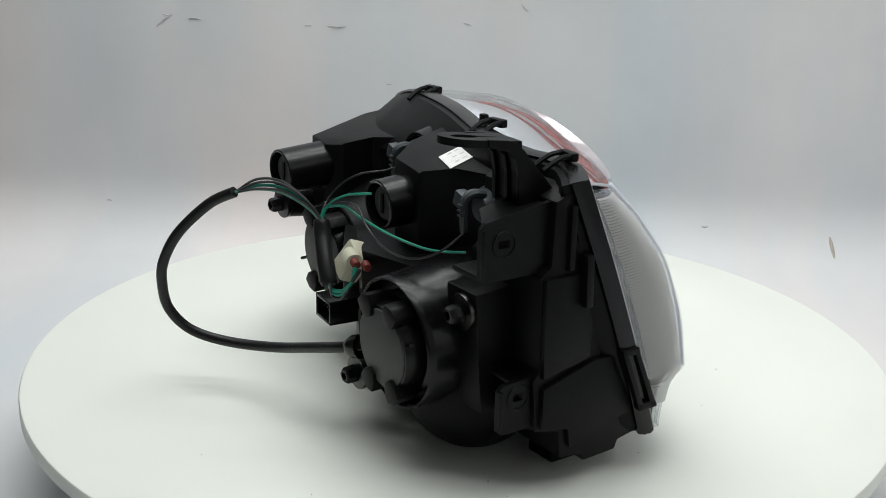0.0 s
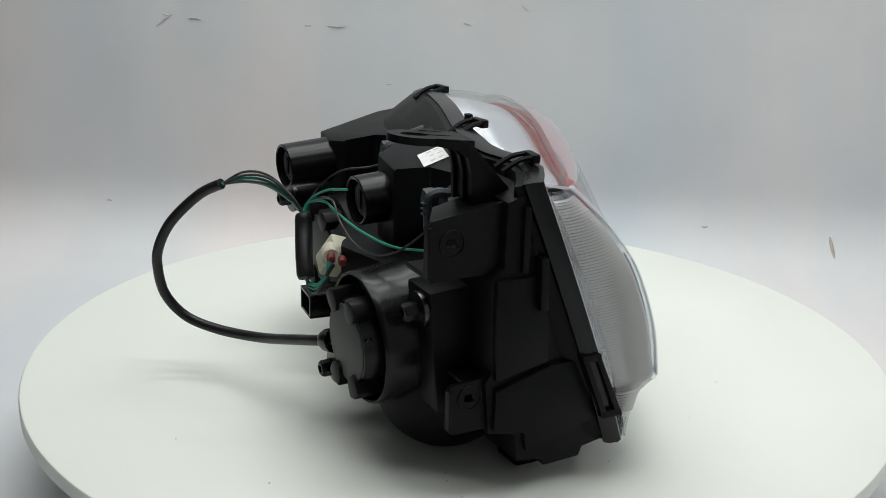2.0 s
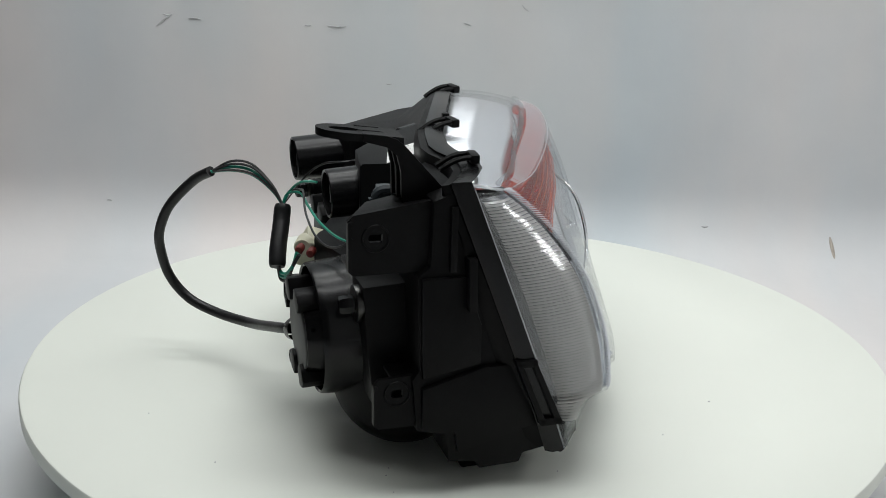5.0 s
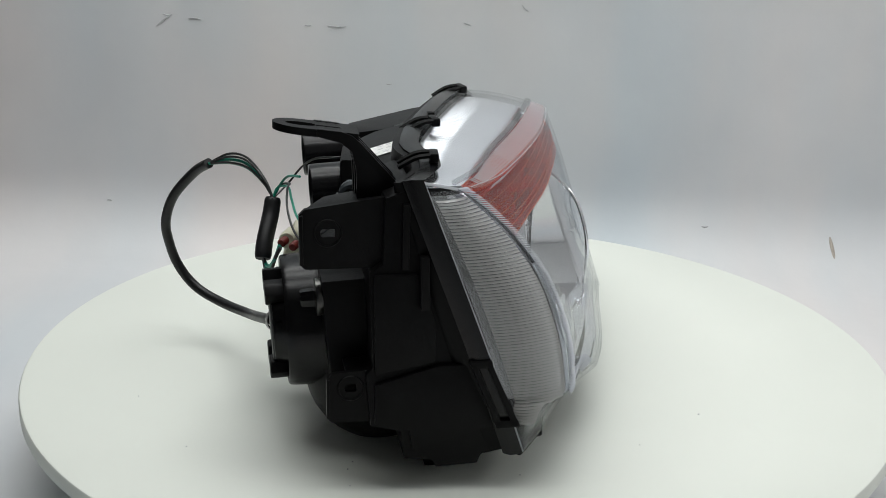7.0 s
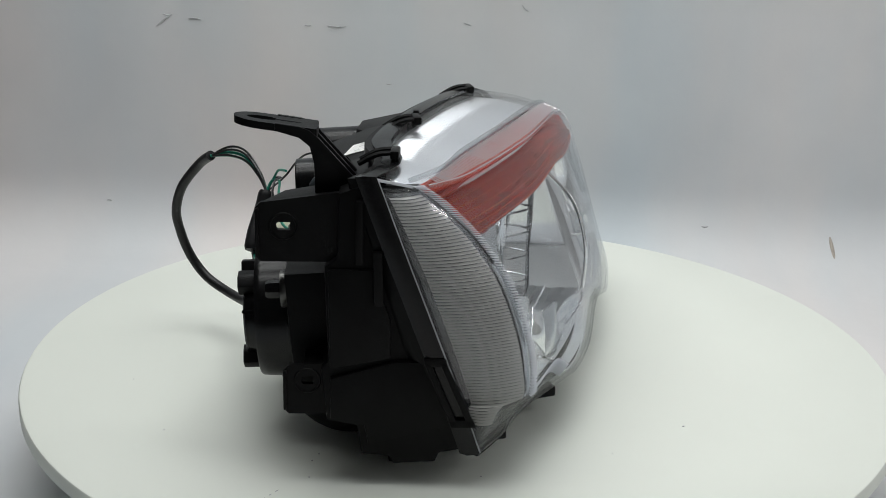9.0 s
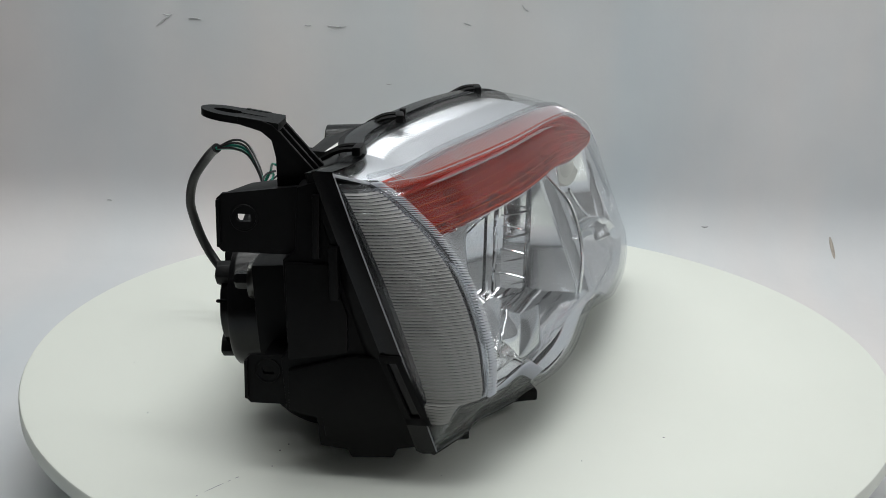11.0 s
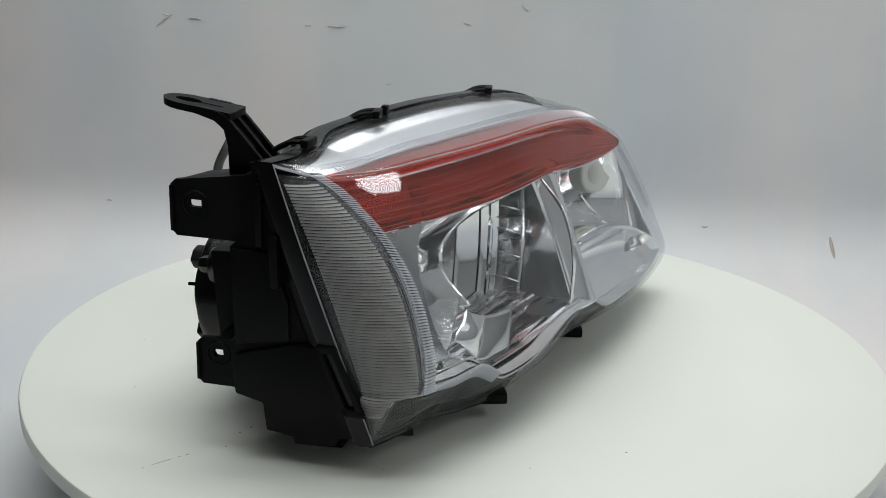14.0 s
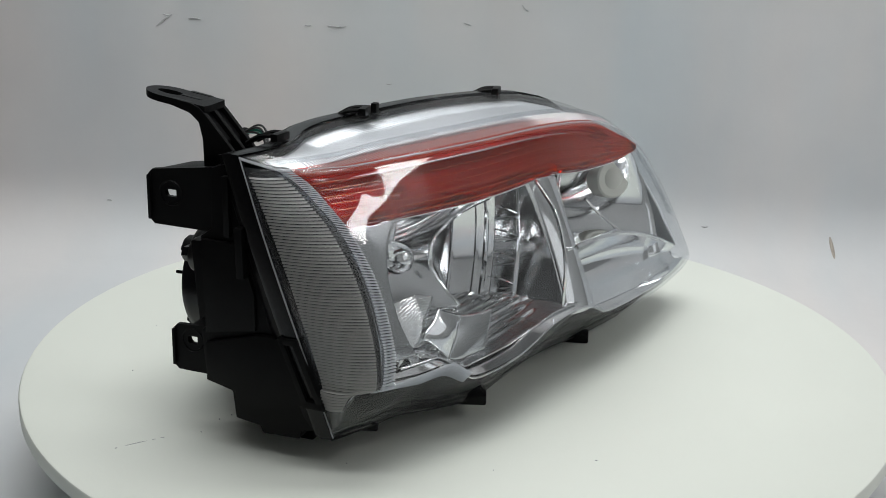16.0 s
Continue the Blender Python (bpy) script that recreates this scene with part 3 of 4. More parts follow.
def floor_tray(u, v):
    """The stepped chrome floor under the low beam, from the mirror wall down to the lens."""
    b = -0.168 + 0.155 * u
    front_a = af(b, 0.055) - 0.010
    z0 = 0.056 - 0.004 * (u - 0.85) ** 2
    a = front_a - 0.070 * (1 - v)
    zig = 0.0014 * abs(math.sin(v * 24)) + (0.003 if 0.42 < v < 0.60 else 0.0)
    return Vector((a + 0.004 * v, b, z0 + (bottom_z(b) + 0.005 - z0) * v ** 1.5 + zig * (1 - v)))


part("reflector_floor", patch(30, 110, floor_tray), FLOORCHROME, lamp, "stepped chrome floor of the low beam", solid=0.001)


def facet(corners, off, bulge, flute=0.0, n=14):
    """A piece of mirror set behind the front lens; corners as shares across and down the lens."""
    (u0, v0), (u1, v1), (u2, v2), (u3, v3) = corners

    def at(p, q):
        u = (u0 + (u1 - u0) * p) * (1 - q) + (u3 + (u2 - u3) * p) * q
        v = (v0 + (v1 - v0) * p) * (1 - q) + (v3 + (v2 - v3) * p) * q
        return front(u, v, off - bulge * math.sin(math.pi * p) * math.sin(math.pi * q) - flute * abs(math.sin(math.pi * n * (q + 0.25 * p))))
    return at


part("fluted_facet", patch(12, 112, facet([(0.075, 0.655), (0.180, 0.615), (0.118, 0.835), (0.066, 0.925)], 0.0125, 0.001, 0.0008, 15)), FLOORCHROME, lamp, "finely fluted chrome facet under the bowl", solid=0.0006)
part("chrome_facet", patch(16, 24, facet([(0.190, 0.660), (0.232, 0.705), (0.180, 0.900), (0.128, 0.840)], 0.0125, 0.0035)), CHROME, lamp, "bright curved chrome facet", solid=0.0008)
part("facet_wall", patch(14, 8, facet([(0.232, 0.705), (0.300, 0.740), (0.270, 0.900), (0.180, 0.900)], 0.0135, 0.002)), SHADEDCHROME, lamp, "mirror facet with a duller reflection coloured in", solid=0.0008)


def sill(u, v):
    p = lerp((0.080, -0.006, 0.090), (0.117, 0.168, 0.046), u)
    return p + Vector((-0.05 * v * (1 - 0.7 * u), 0.004 * math.sin(math.pi * u), 0.010 * math.sin(math.pi * u) - 0.006 * v * (1 - u) + 0.004 * math.sin(v * 3)))


def lower_sill(u, v):
    p = sill(u, 0)
    q = front(0.60 + 0.385 * u, 0.97, 0.010)
    m = lerp(p, q, v)
    m.x -= 0.022 * math.sin(math.pi * v) * (1 - 0.8 * u)
    return m


part("high_beam_sill", patch(48, 12, sill), CHROME, lamp, "curved chrome shelf towards the nose", solid=0.001)
# Bead added to make a highlight along the edge of the shelf.
part("sill_highlight", sweep([sill(0.04 + 0.095 * k, 0) + Vector((0.0006, 0, 0.0004)) for k in range(11)], 0.0011, 8, 50), CHROME, lamp, "bead added as the highlight on the shelf edge")
part("bowl_crease", sweep([(0.0741, 0.0475, 0.1102), (0.0815, 0.0640, 0.0950), (0.0893, 0.0812, 0.0818), (0.0975, 0.1100, 0.0655), (0.1037, 0.1379, 0.0542), (0.1130, 0.1690, 0.0440)], 0.0011, 8, 50), CHROME, lamp, "bright crease of the bowl towards the nose")
part("lower_mirror", patch(48, 20, lower_sill), CHROME, lamp, "curved lower mirror of the high beam", solid=0.001)
ring = part("divider_ring", sweep([(0.056, -0.014, 0.136), (0.072, -0.022, 0.120), (0.080, -0.025, 0.100), (0.083, -0.026, 0.080), (0.082, -0.026, 0.058)], 0.0013, 10, 40), CHROME, lamp, "curved chrome edge between the reflectors")
part("position_lamp", lathe((0.0740, 0.128, 0.1060), (0.75, -0.62, 0.1), [(-0.012, 0.0165), (0.0, 0.0155), (0.0012, 0.0140), (0.0005, 0.0085), (0.003, 0.0060), (0.004, 0.0)], 32), LAMPCREAM, lamp, "cream position lamp in a round opening")


def corner_keep(u, v):
    p = front(0.012 + 0.16 * u, v, 0.011)
    return 0.062 < p.z < 0.138 and p.y < -0.120 and (p.y - LOWB[0]) ** 2 + (p.z - LOWB[1]) ** 2 > 0.056 ** 2


part("bezel", patch(80, 90, lambda u, v: front(0.012 + 0.16 * u, v, 0.011), corner_keep), SHADEDCHROME, lamp, "chrome bezel beside the reflector", solid=0.001)


def divider(u, v):
    p = wing(1.0, v)
    q = Vector((af(0.012, p.z) - 0.010, 0.012, p.z))
    m = lerp(p, q, u)
    m.x += 0.005 * math.sin(math.pi * u)
    return m


part("divider", patch(14, 30, divider), CHROME, lamp, "rounded chrome divider between the reflectors", solid=0.001)
part("lower_bezel", patch(110, 8, lambda u, v: lerp(front(0.03 + 0.95 * u, 0.945, 0.011), front(0.03 + 0.95 * u, 0.995, 0.0040), v)), CHROME, lamp, "chrome strip along the lower lens edge", solid=0.0008)


def shield(u, v):
    """Silver panel in narrow level steps, each leaning back a little."""
    j = round(v * 88)
    lean = 0.0005 if j % 2 == 0 else -0.0005
    v = (j + (0.0 if j % 2 == 0 else 0.8)) / 88.8
    return side_lens(0.17 + 0.75 * u, 0.03 + 0.79 * v, 0, 0.0085 - 0.0045 * u + lean) + Vector((-0.004 * (1 - u), 0, 0))


part("side_shield", patch(14, 88, shield), SATINDARK, lamp, "satin silver panel behind the side lens")
part("side_liner", patch(10, 40, lambda u, v: side_lens(0.01 + 0.98 * u, 0.005 + 0.99 * v, 0, 0.0115 - 0.0055 * u) + Vector((-0.004 * (1 - u), 0, 0))), BLACK, lamp, "black inner wall behind the side lens", solid=0.001)
part("side_trim", patch(4, 50, lambda u, v: side_lens(0.895 + 0.075 * u, 0.30 + 0.56 * v, 0, 0.0022 - 0.0006 * math.sin(math.pi * u))), CHROME, lamp, "bright chrome strip beside the ribbed side lens", solid=0.0006)


def bulb(parent, at):
    o = Vector(at)
    b = part("bulb", lathe(o, (1, 0, 0), [(0, 0.007), (0.004, 0.007), (0.006, 0.0056), (0.030, 0.0056), (0.036, 0.004), (0.038, 0.0)], 28), BULBGLASS, parent, "clear halogen bulb")
    part("bulb_cap", lathe(o + Vector((0.024, 0, 0)), (1, 0, 0), [(0, 0.0105), (0.006, 0.0112), (0.014, 0.0098), (0.019, 0.006), (0.021, 0.0)], 28), CHROME, b, "silver bulb shield")
    part("bulb_base", lathe(o + Vector((-0.012, 0, 0)), (1, 0, 0), [(0, 0.011), (0.008, 0.011), (0.010, 0.008), (0.013, 0.0072)], 28), STEEL, b, "metal bulb collar")


bulb(lamp, (-0.046, LOWB[0] + 0.02, LOWB[1] + 0.004))
bulb(lamp, (-0.006, HIGHB[0], HIGHB[1]))

# ---- black housing ----
LOOP = [along(FLTOP, i / 40) for i in range(41)] + [along(FLBOT, 1 - i / 40) for i in range(1, 41)] + [along(FLSIDE, 1 - i / 16) for i in range(1, 16)]


def shrink(p, back, k, kz=None, to=None, flat=0.0):
    q = Vector(p)
    q.x -= back
    if to is not None:
        q.x += (to - q.x) * flat
    q.y = -0.045 + (q.y + 0.045) * k
    q.z = 0.098 + (q.z - 0.098) * (kz or k)
    return q


part("flange", rings([[shrink(p, 0.000, 0.990) for p in LOOP], [shrink(p, -0.0012, 1.012) for p in LOOP], [shrink(p, 0.006, 1.016) for p in LOOP],
                      [shrink(p, 0.010, 1.006) for p in LOOP], [shrink(p, 0.010, 0.985) for p in LOOP]]), BLACKGLOSS, lamp, "black glued seam flange round the lens")
part("housing", rings([[shrink(p, 0.004, 0.995) for p in LOOP], [shrink(p, 0.014, 0.985) for p in LOOP], [shrink(p, 0.024, 0.955, 0.81, to=-0.045, flat=0.30) for p in LOOP],
                       [shrink(p, 0.03, 0.90, 0.70, to=-0.05, flat=0.6) for p in LOOP], [shrink(p, 0.03, 0.78, 0.62, to=-0.05, flat=0.85) for p in LOOP]], cap_last=True), BLACK, lamp, "black moulded rear shell")


def sloped(outline, low, top, bevel=0.0015):
    """A block on an outline, with a sloping top given by a function of the two plan axes."""
    bm = bmesh.new()
    n = len(outline)
    lo = [bm.verts.new((a, b, low)) for a, b in outline]
    hi = [bm.verts.new((a, b, top(a, b))) for a, b in outline]
    bm.faces.new(lo), bm.faces.new(hi)
    for i in range(n):
        bm.faces.new((lo[i], lo[(i + 1) % n], hi[(i + 1) % n], hi[i]))
    if bevel:
        bmesh.ops.bevel(bm, geom=bm.edges[:], offset=bevel, segments=2, affect="EDGES", profile=0.6)
    return bm


part("outer_bulb_box", sloped([(-0.064, -0.158), (-0.052, -0.100), (-0.040, -0.036), (-0.066, -0.036), (-0.088, -0.050), (-0.093, -0.084), (-0.076, -0.098), (-0.068, -0.152)], 0.05,
                              lambda a, b: 0.1750 + (a + 0.048) * 0.26), BLACK, lamp, "black box round the outer bulb")
part("inner_bulb_box", sloped([(-0.006, 0.000), (0.010, 0.092), (-0.020, 0.098), (-0.070, 0.086), (-0.074, 0.060), (-0.069, 0.046), (-0.047, 0.041), (-0.034, -0.010)], 0.05,
                              lambda a, b: 0.1600 + a * 0.165 + max(0.0, 0.060 - b) * 0.10), BLACK, lamp, "black box round the inner bulb")
part("ledge", sloped([(-0.040, -0.150), (-0.040, -0.004), (-0.096, -0.018), (-0.116, -0.058), (-0.103, -0.117), (-0.078, -0.148)], 0.04,
                     lambda a, b: 0.113 + (a + 0.1) * 0.06), BLACK, lamp, "flat black ledge over the reflector shell")
step_ledge = sloped([(-0.040, -0.060), (-0.040, 0.030), (-0.082, 0.020), (-0.108, -0.022), (-0.104, -0.050)], 0.06, lambda a, b: 0.104)
part("step_ledge", step_ledge, BLACK, lamp)

# side wall with its ribs
SIDE = [(-0.0645, 0.1765), (-0.080, 0.171), (-0.081, 0.135), (-0.088, 0.130), (-0.086, 0.076), (-0.090, 0.071), (-0.087, 0.040), (-0.070, 0.036), (-0.068, 0.019),
        (-0.052, 0.017), (-0.050, 0.0125), (-0.026, 0.0135), (-0.024, 0.019), (-0.007, 0.022), (-0.0065, 0.030), (-0.035, 0.098)]
UPSIDE = Matrix(((1, 0, 0, 0), (0, 0, 1, 0), (0, 1, 0, 0), (0, 0, 0, 1)))


def upright(outline, b0, b1, bevel=0.001):
    """A plate with its outline in the first and third axes, reaching from b0 to b1."""
    return prism(outline, b1 - b0, Matrix.Translation((0, b0, 0)) @ UPSIDE, bevel)


part("foot", block((-0.052, -0.168, 0.0), (-0.030, -0.146, 0.04), 0.0015), BLACK, lamp)
part("rear_wall", upright([(-0.1115, 0.1170), (-0.060, 0.1200), (-0.060, 0.040), (-0.1050, 0.0450), (-0.1085, 0.0760)], -0.1680, -0.140, 0.002), BLACK, lamp, "black wall round the adjuster screw")
part("side_wall", upright(SIDE, -0.1935, -0.130, 0.0015), BLACK, lamp, "black ribbed side wall")
part("side_panel", upright([(-0.086, 0.129), (-0.062, 0.129), (-0.052, 0.100), (-0.052, 0.078), (-0.085, 0.072)], -0.1962, -0.190, 0.0008), BLACK, lamp)
part("side_panel", upright([(-0.085, 0.066), (-0.050, 0.076), (-0.026, 0.076), (-0.012, 0.040), (-0.064, 0.026), (-0.066, 0.038), (-0.085, 0.042)], -0.1970, -0.190, 0.0008), BLACK, lamp)
part("side_rib", upright([(-0.062, 0.140), (-0.057, 0.140), (-0.056, 0.110), (-0.061, 0.110)], -0.2005, -0.190, 0.0008), BLACK, lamp)
part("side_rib", upright([(-0.071, 0.168), (-0.067, 0.168), (-0.067, 0.132), (-0.071, 0.132)], -0.1965, -0.190, 0.0008), BLACK, lamp)



def plate(b0, b1, lo, hi, hole, slant=0.0):
    """An upright plate with a rectangular hole; lo, hi and hole in the first and third axes."""
    (a0, z0), (a1, z1), (h0, g0, h1, g1) = lo, hi, hole
    out = [(a0, z0 + 0.003), (a0 + 0.003, z0), (a1, z0), (a1, z1 + slant), (a0 + 0.003, z1), (a0, z1 - 0.003)]
    ins = [(h0, g0 + 0.001), (h0 + 0.001, g0), (h1, g0), (h1, g1), (h0 + 0.001, g1), (h0, g1 - 0.001)]
    return rings([[Vector((a, b, z)) for a, z in pts] for b, pts in ((b0, ins), (b0, out), (b1, out), (b1, ins), (b0, ins))])


upper = part("upper_bracket", plate(-0.1885, -0.1855, (-0.1247, 0.1315), (-0.078, 0.1645), (-0.1135, 0.1492, -0.1060, 0.1536), 0.006), BLACK, lamp, "black mounting bracket with a hole", smooth=False)
part("bracket_flange", block((-0.122, -0.187, 0.1315), (-0.076, -0.160, 0.1345), 0.0006), BLACK, upper)
part("bracket_flange", sloped([(-0.123, -0.187), (-0.078, -0.187), (-0.078, -0.158), (-0.110, -0.166)], 0.1615, lambda a, b: 0.1640 + 0.11 * (a + 0.12), 0.0006), BLACK, upper)
part("boss", lathe((-0.1097, -0.1855, 0.1514), (0, 1, 0), [(0.0, 0.0058), (0.003, 0.0058), (0.003, 0.0078), (0.0, 0.0080)], 24), BLACK, upper)
lower = part("lower_bracket", plate(-0.1905, -0.1875, (-0.1110, 0.0425), (-0.080, 0.0715), (-0.1010, 0.0604, -0.0945, 0.0650), 0.002), BLACK, lamp, "black mounting bracket with a hole", smooth=False)
part("bracket_flange", sloped([(-0.109, -0.189), (-0.078, -0.189), (-0.070, -0.165), (-0.088, -0.168)], 0.0425, lambda a, b: 0.0450, 0.0006), BLACK, lower)
part("bracket_flange", block((-0.100, -0.189, 0.0690), (-0.078, -0.168, 0.0715), 0.0006), BLACK, lower)
part("boss", lathe((-0.0977, -0.1875, 0.0627), (0, 1, 0), [(0.0, 0.0055), (0.004, 0.0055), (0.004, 0.0075), (0.0, 0.0078)], 24), BLACK, lower)

for plate_, c, r in ((upper, (-0.1097, -0.1885, 0.1514), 0.0082), (lower, (-0.0977, -0.1905, 0.0627), 0.0080)):
    part("boss", lathe(c, (0, -1, 0), [(-0.0005, r - 0.0018), (0.0005, r - 0.0015), (0.0006, r - 0.0008), (-0.0005, r)], 28), BLACK, plate_)
part("bracket_rim", upright([(-0.1247, 0.1345), (-0.1227, 0.1345), (-0.1227, 0.1620), (-0.1247, 0.1610)], -0.1905, -0.1880, 0.0004), BLACK, upper)
part("bracket_rim", upright([(-0.1110, 0.0455), (-0.1092, 0.0455), (-0.1092, 0.0690), (-0.1110, 0.0685)], -0.1925, -0.1900, 0.0004), BLACK, lower)

# swan-neck arm with an eye
ARMB = -0.1665


def arm_plate():
    """The flat eye of the arm, falling a little towards the bend."""
    n = 40
    hole, out = [], []
    for i in range(n):
        t = 2 * math.pi * i / n
        c, s_ = math.cos(t), math.sin(t)
        hole.append((-0.1215 + 0.0082 * c, ARMB + 0.0040 * s_))
        k = 1.0 if c < 0 else min(0.030 / max(c * 0.0150, 1e-6), 0.0110 / max(abs(s_) * 0.0110, 1e-6))
        out.append((-0.1215 + 0.0150 * c * k, ARMB + max(-0.0110, min(0.0110, 0.0110 * s_ * k))))

    def lift(a, d):
        return 0.2075 - 0.130 * (a + 0.1365) + d
    loops = []
    for d, pts in ((0, hole), (0, out), (-0.0040, out), (-0.0040, hole), (0, hole)):
        loops.append([Vector((a, b, lift(a, d))) for a, b in pts])
    return rings(loops)


arm = part("hanger_arm", arm_plate(), BLACK, lamp, "black swan-neck hanger arm with an eye")
ARMSIDE = [(-0.114, 0.2050), (-0.101, 0.2032), (-0.0955, 0.2010), (-0.0910, 0.1970), (-0.0700, 0.1735), (-0.0695, 0.168), (-0.0930, 0.166), (-0.0935, 0.183), (-0.0958, 0.1925), (-0.1015, 0.1972), (-0.114, 0.2008)]
for b in (-0.1785, -0.1680, -0.1575):
    part("arm_rib", upright(ARMSIDE, b, b + 0.003, 0.0005), BLACK, arm)
part("arm_web", upright([(-0.107, 0.2018), (-0.0995, 0.2008), (-0.0920, 0.194), (-0.0810, 0.182), (-0.081, 0.170), (-0.0912, 0.168), (-0.0918, 0.184), (-0.0942, 0.1940), (-0.1010, 0.1985)], -0.1780, -0.1550, 0.0005), BLACK, arm)


def clip_tab(at, turn, size=1.0):
    """A looped clip: two legs that run up to a head."""
    m = Matrix.Translation(at) @ pose(0, 0, 0, 0, 0, turn) @ Matrix.Scale(size, 4)
    legs = [sweep([m @ Vector(p) for p in ((-0.018, y, -0.005), (-0.008, y, 0.0005), (0.001, y * 0.9, 0.0015))], 0.0016, 6, 6) for y in (-0.005, 0.005)]
    head = block((-0.001, -0.0065, -0.002), (0.004, 0.0065, 0.003), 0.001, m)
    return join(*legs, head)


for at, turn in (((0.004, 0.046, 0.1805), 10), ((-0.0375, -0.083, 0.1865), 8), ((-0.0515, -0.166, 0.1860), -6)):
    part("clip_tab", clip_tab(at, turn), BLACK, lamp, "black looped clip on the seam")
part("clip_post", block((-0.0375, -0.071, 0.183), (-0.0335, -0.066, 0.1895), 0.0008), BLACK, lamp)
for at, turn, sz in (((0.050, -0.093, 0.0135), 20, 1.0), ((0.012, -0.172, 0.0215), 20, 0.7), ((0.076, 0.057, 0.0035), 15, 1.0)):
    part("clip_tab", join(block((-0.014, -0.007, -0.0035), (0.004, 0.007, 0.0035), 0.0015, pose(*at, 0, 0, turn) @ Matrix.Scale(sz, 4))), BLACK, lamp, "black clip under the lens")
side_clip = part("side_clip", join(upright([(-0.0255, 0.0790), (-0.0220, 0.0790), (-0.0045, 0.0400), (-0.0085, 0.0400)], -0.2035, -0.194, 0.0006),
                                   upright([(-0.034, 0.0790), (-0.0305, 0.0790), (-0.0140, 0.0400), (-0.0180, 0.0400)], -0.2035, -0.194, 0.0006),
                                   upright([(-0.034, 0.0800), (-0.0215, 0.0800), (-0.0210, 0.0760), (-0.033, 0.0760)], -0.2035, -0.194, 0.0006),
                                   upright([(-0.0200, 0.0440), (-0.0060, 0.0440), (-0.0040, 0.0395), (-0.0180, 0.0395)], -0.2035, -0.194, 0.0006)), BLACK, lamp, "black open clip frame")

part("lower_shell", lathe((-0.074, -0.118, 0.046), (0, 0, 1), [(0.046 * math.sin(radians(t)), 0.044 * math.cos(radians(t))) for t in range(-90, 61, 10)], 40), BLACK, lamp, "rounded black belly of the housing")

# rear barrels, caps and tubes
BACK = (-1, 0, -0.05)
part("low_beam_barrel", lathe((-0.1285, -0.114, 0.0745), BACK, [(-0.085, 0.0445), (-0.050, 0.0435), (-0.036, 0.0425), (-0.028, 0.0415), (-0.022, 0.0402), (-0.004, 0.0392), (0.0, 0.0387), (0.001, 0.0378), (0.0, 0.0368), (-0.012, 0.0358), (-0.013, 0.0)], 72), BLACKGLOSS, lamp, "black round barrel")
part("high_beam_barrel", lathe((-0.080, 0.034, 0.080), BACK, [(-0.075, 0.050), (-0.035, 0.044), (-0.014, 0.0355), (0.0, 0.0345), (0.001, 0.0335), (0.0, 0.0325), (-0.012, 0.0315), (-0.013, 0.0)], 64), BLACK, lamp, "black round barrel")


def dust_cap(at, angles):
    o = Vector(at)
    u, v, w = frame_of(BACK)
    c = part("dust_cap", lathe(o, BACK, [(-0.012, 0.0310), (-0.004, 0.0305), (-0.002, 0.0275), (0.0085, 0.0255), (0.0104, 0.0250), (0.0106, 0.0242), (0.0106, 0.0)], 64), BLACKGLOSS, lamp, "black round dust cap with grip lugs")
    part("cap_face", lathe(o, BACK, [(0.0104, 0.0236), (0.0113, 0.0234), (0.0116, 0.0228), (0.0116, 0.0)], 64), CAPGREY, c, "dark grey flat cap face")
    for t in angles:
        r = u * math.cos(radians(t)) + v * math.sin(radians(t))
        q = u * -math.sin(radians(t)) + v * math.cos(radians(t))
        m = Matrix((( *r, 0), (*q, 0), (*w, 0), (0, 0, 0, 1))).transposed()
        m.translation = o
        part("grip_lug", prism([(0.0190, -0.0030), (0.0235, -0.0062), (0.0310, -0.0070), (0.0332, 0.0), (0.0310, 0.0070), (0.0235, 0.0062), (0.0190, 0.0030)], 0.0140, m @ Matrix.Translation((0, 0, 0.0)), 0.0015), BLACK, c)
    for t in (22, 202):
        r = u * math.cos(radians(t)) + v * math.sin(radians(t))
        part("pin", sweep([o + r * 0.026 + w * 0.006, o + r * 0.030 + w * 0.009, o + r * 0.034 + w * 0.010], 0.0011, 8, 4), BLACKGLOSS, c)


dust_cap((-0.126, -0.114, 0.0735), (62, 118, 242, 298))
dust_cap((-0.081, 0.034, 0.080), (62, 118, 242, 298))


def rear_tube(at, length, r):
    o = Vector(at)
    t = part("rear_tube", lathe(o, BACK, [(-length, r * 1.12), (-length * 0.5, r * 1.03), (-0.0006, r), (0.0, r - 0.0006), (-0.0004, r - 0.0018), (-0.016, r - 0.0028), (-0.022, r - 0.003), (-0.022, 0.0)], 48), BLACKGLOSS, lamp, "open black round tube")
    part("plug", lathe(o - Vector(BACK).normalized() * 0.010, BACK, [(0, r * 0.74), (0.004, r * 0.74), (0.006, r * 0.66), (0.006, 0.0)], 32), CAPGREY, t, "grey adjuster plug")
    part("plug_slot", block((-0.0075, -0.0012, -0.006), (-0.0065, 0.0012, 0.006), 0.0, Matrix.Translation(o - Vector(BACK).normalized() * 0.010)), BLACK, t)


rear_tube((-0.1045, 0.069, 0.130), 0.055, 0.0155)
rear_tube((-0.1095, -0.065, 0.1415), 0.045, 0.0150)


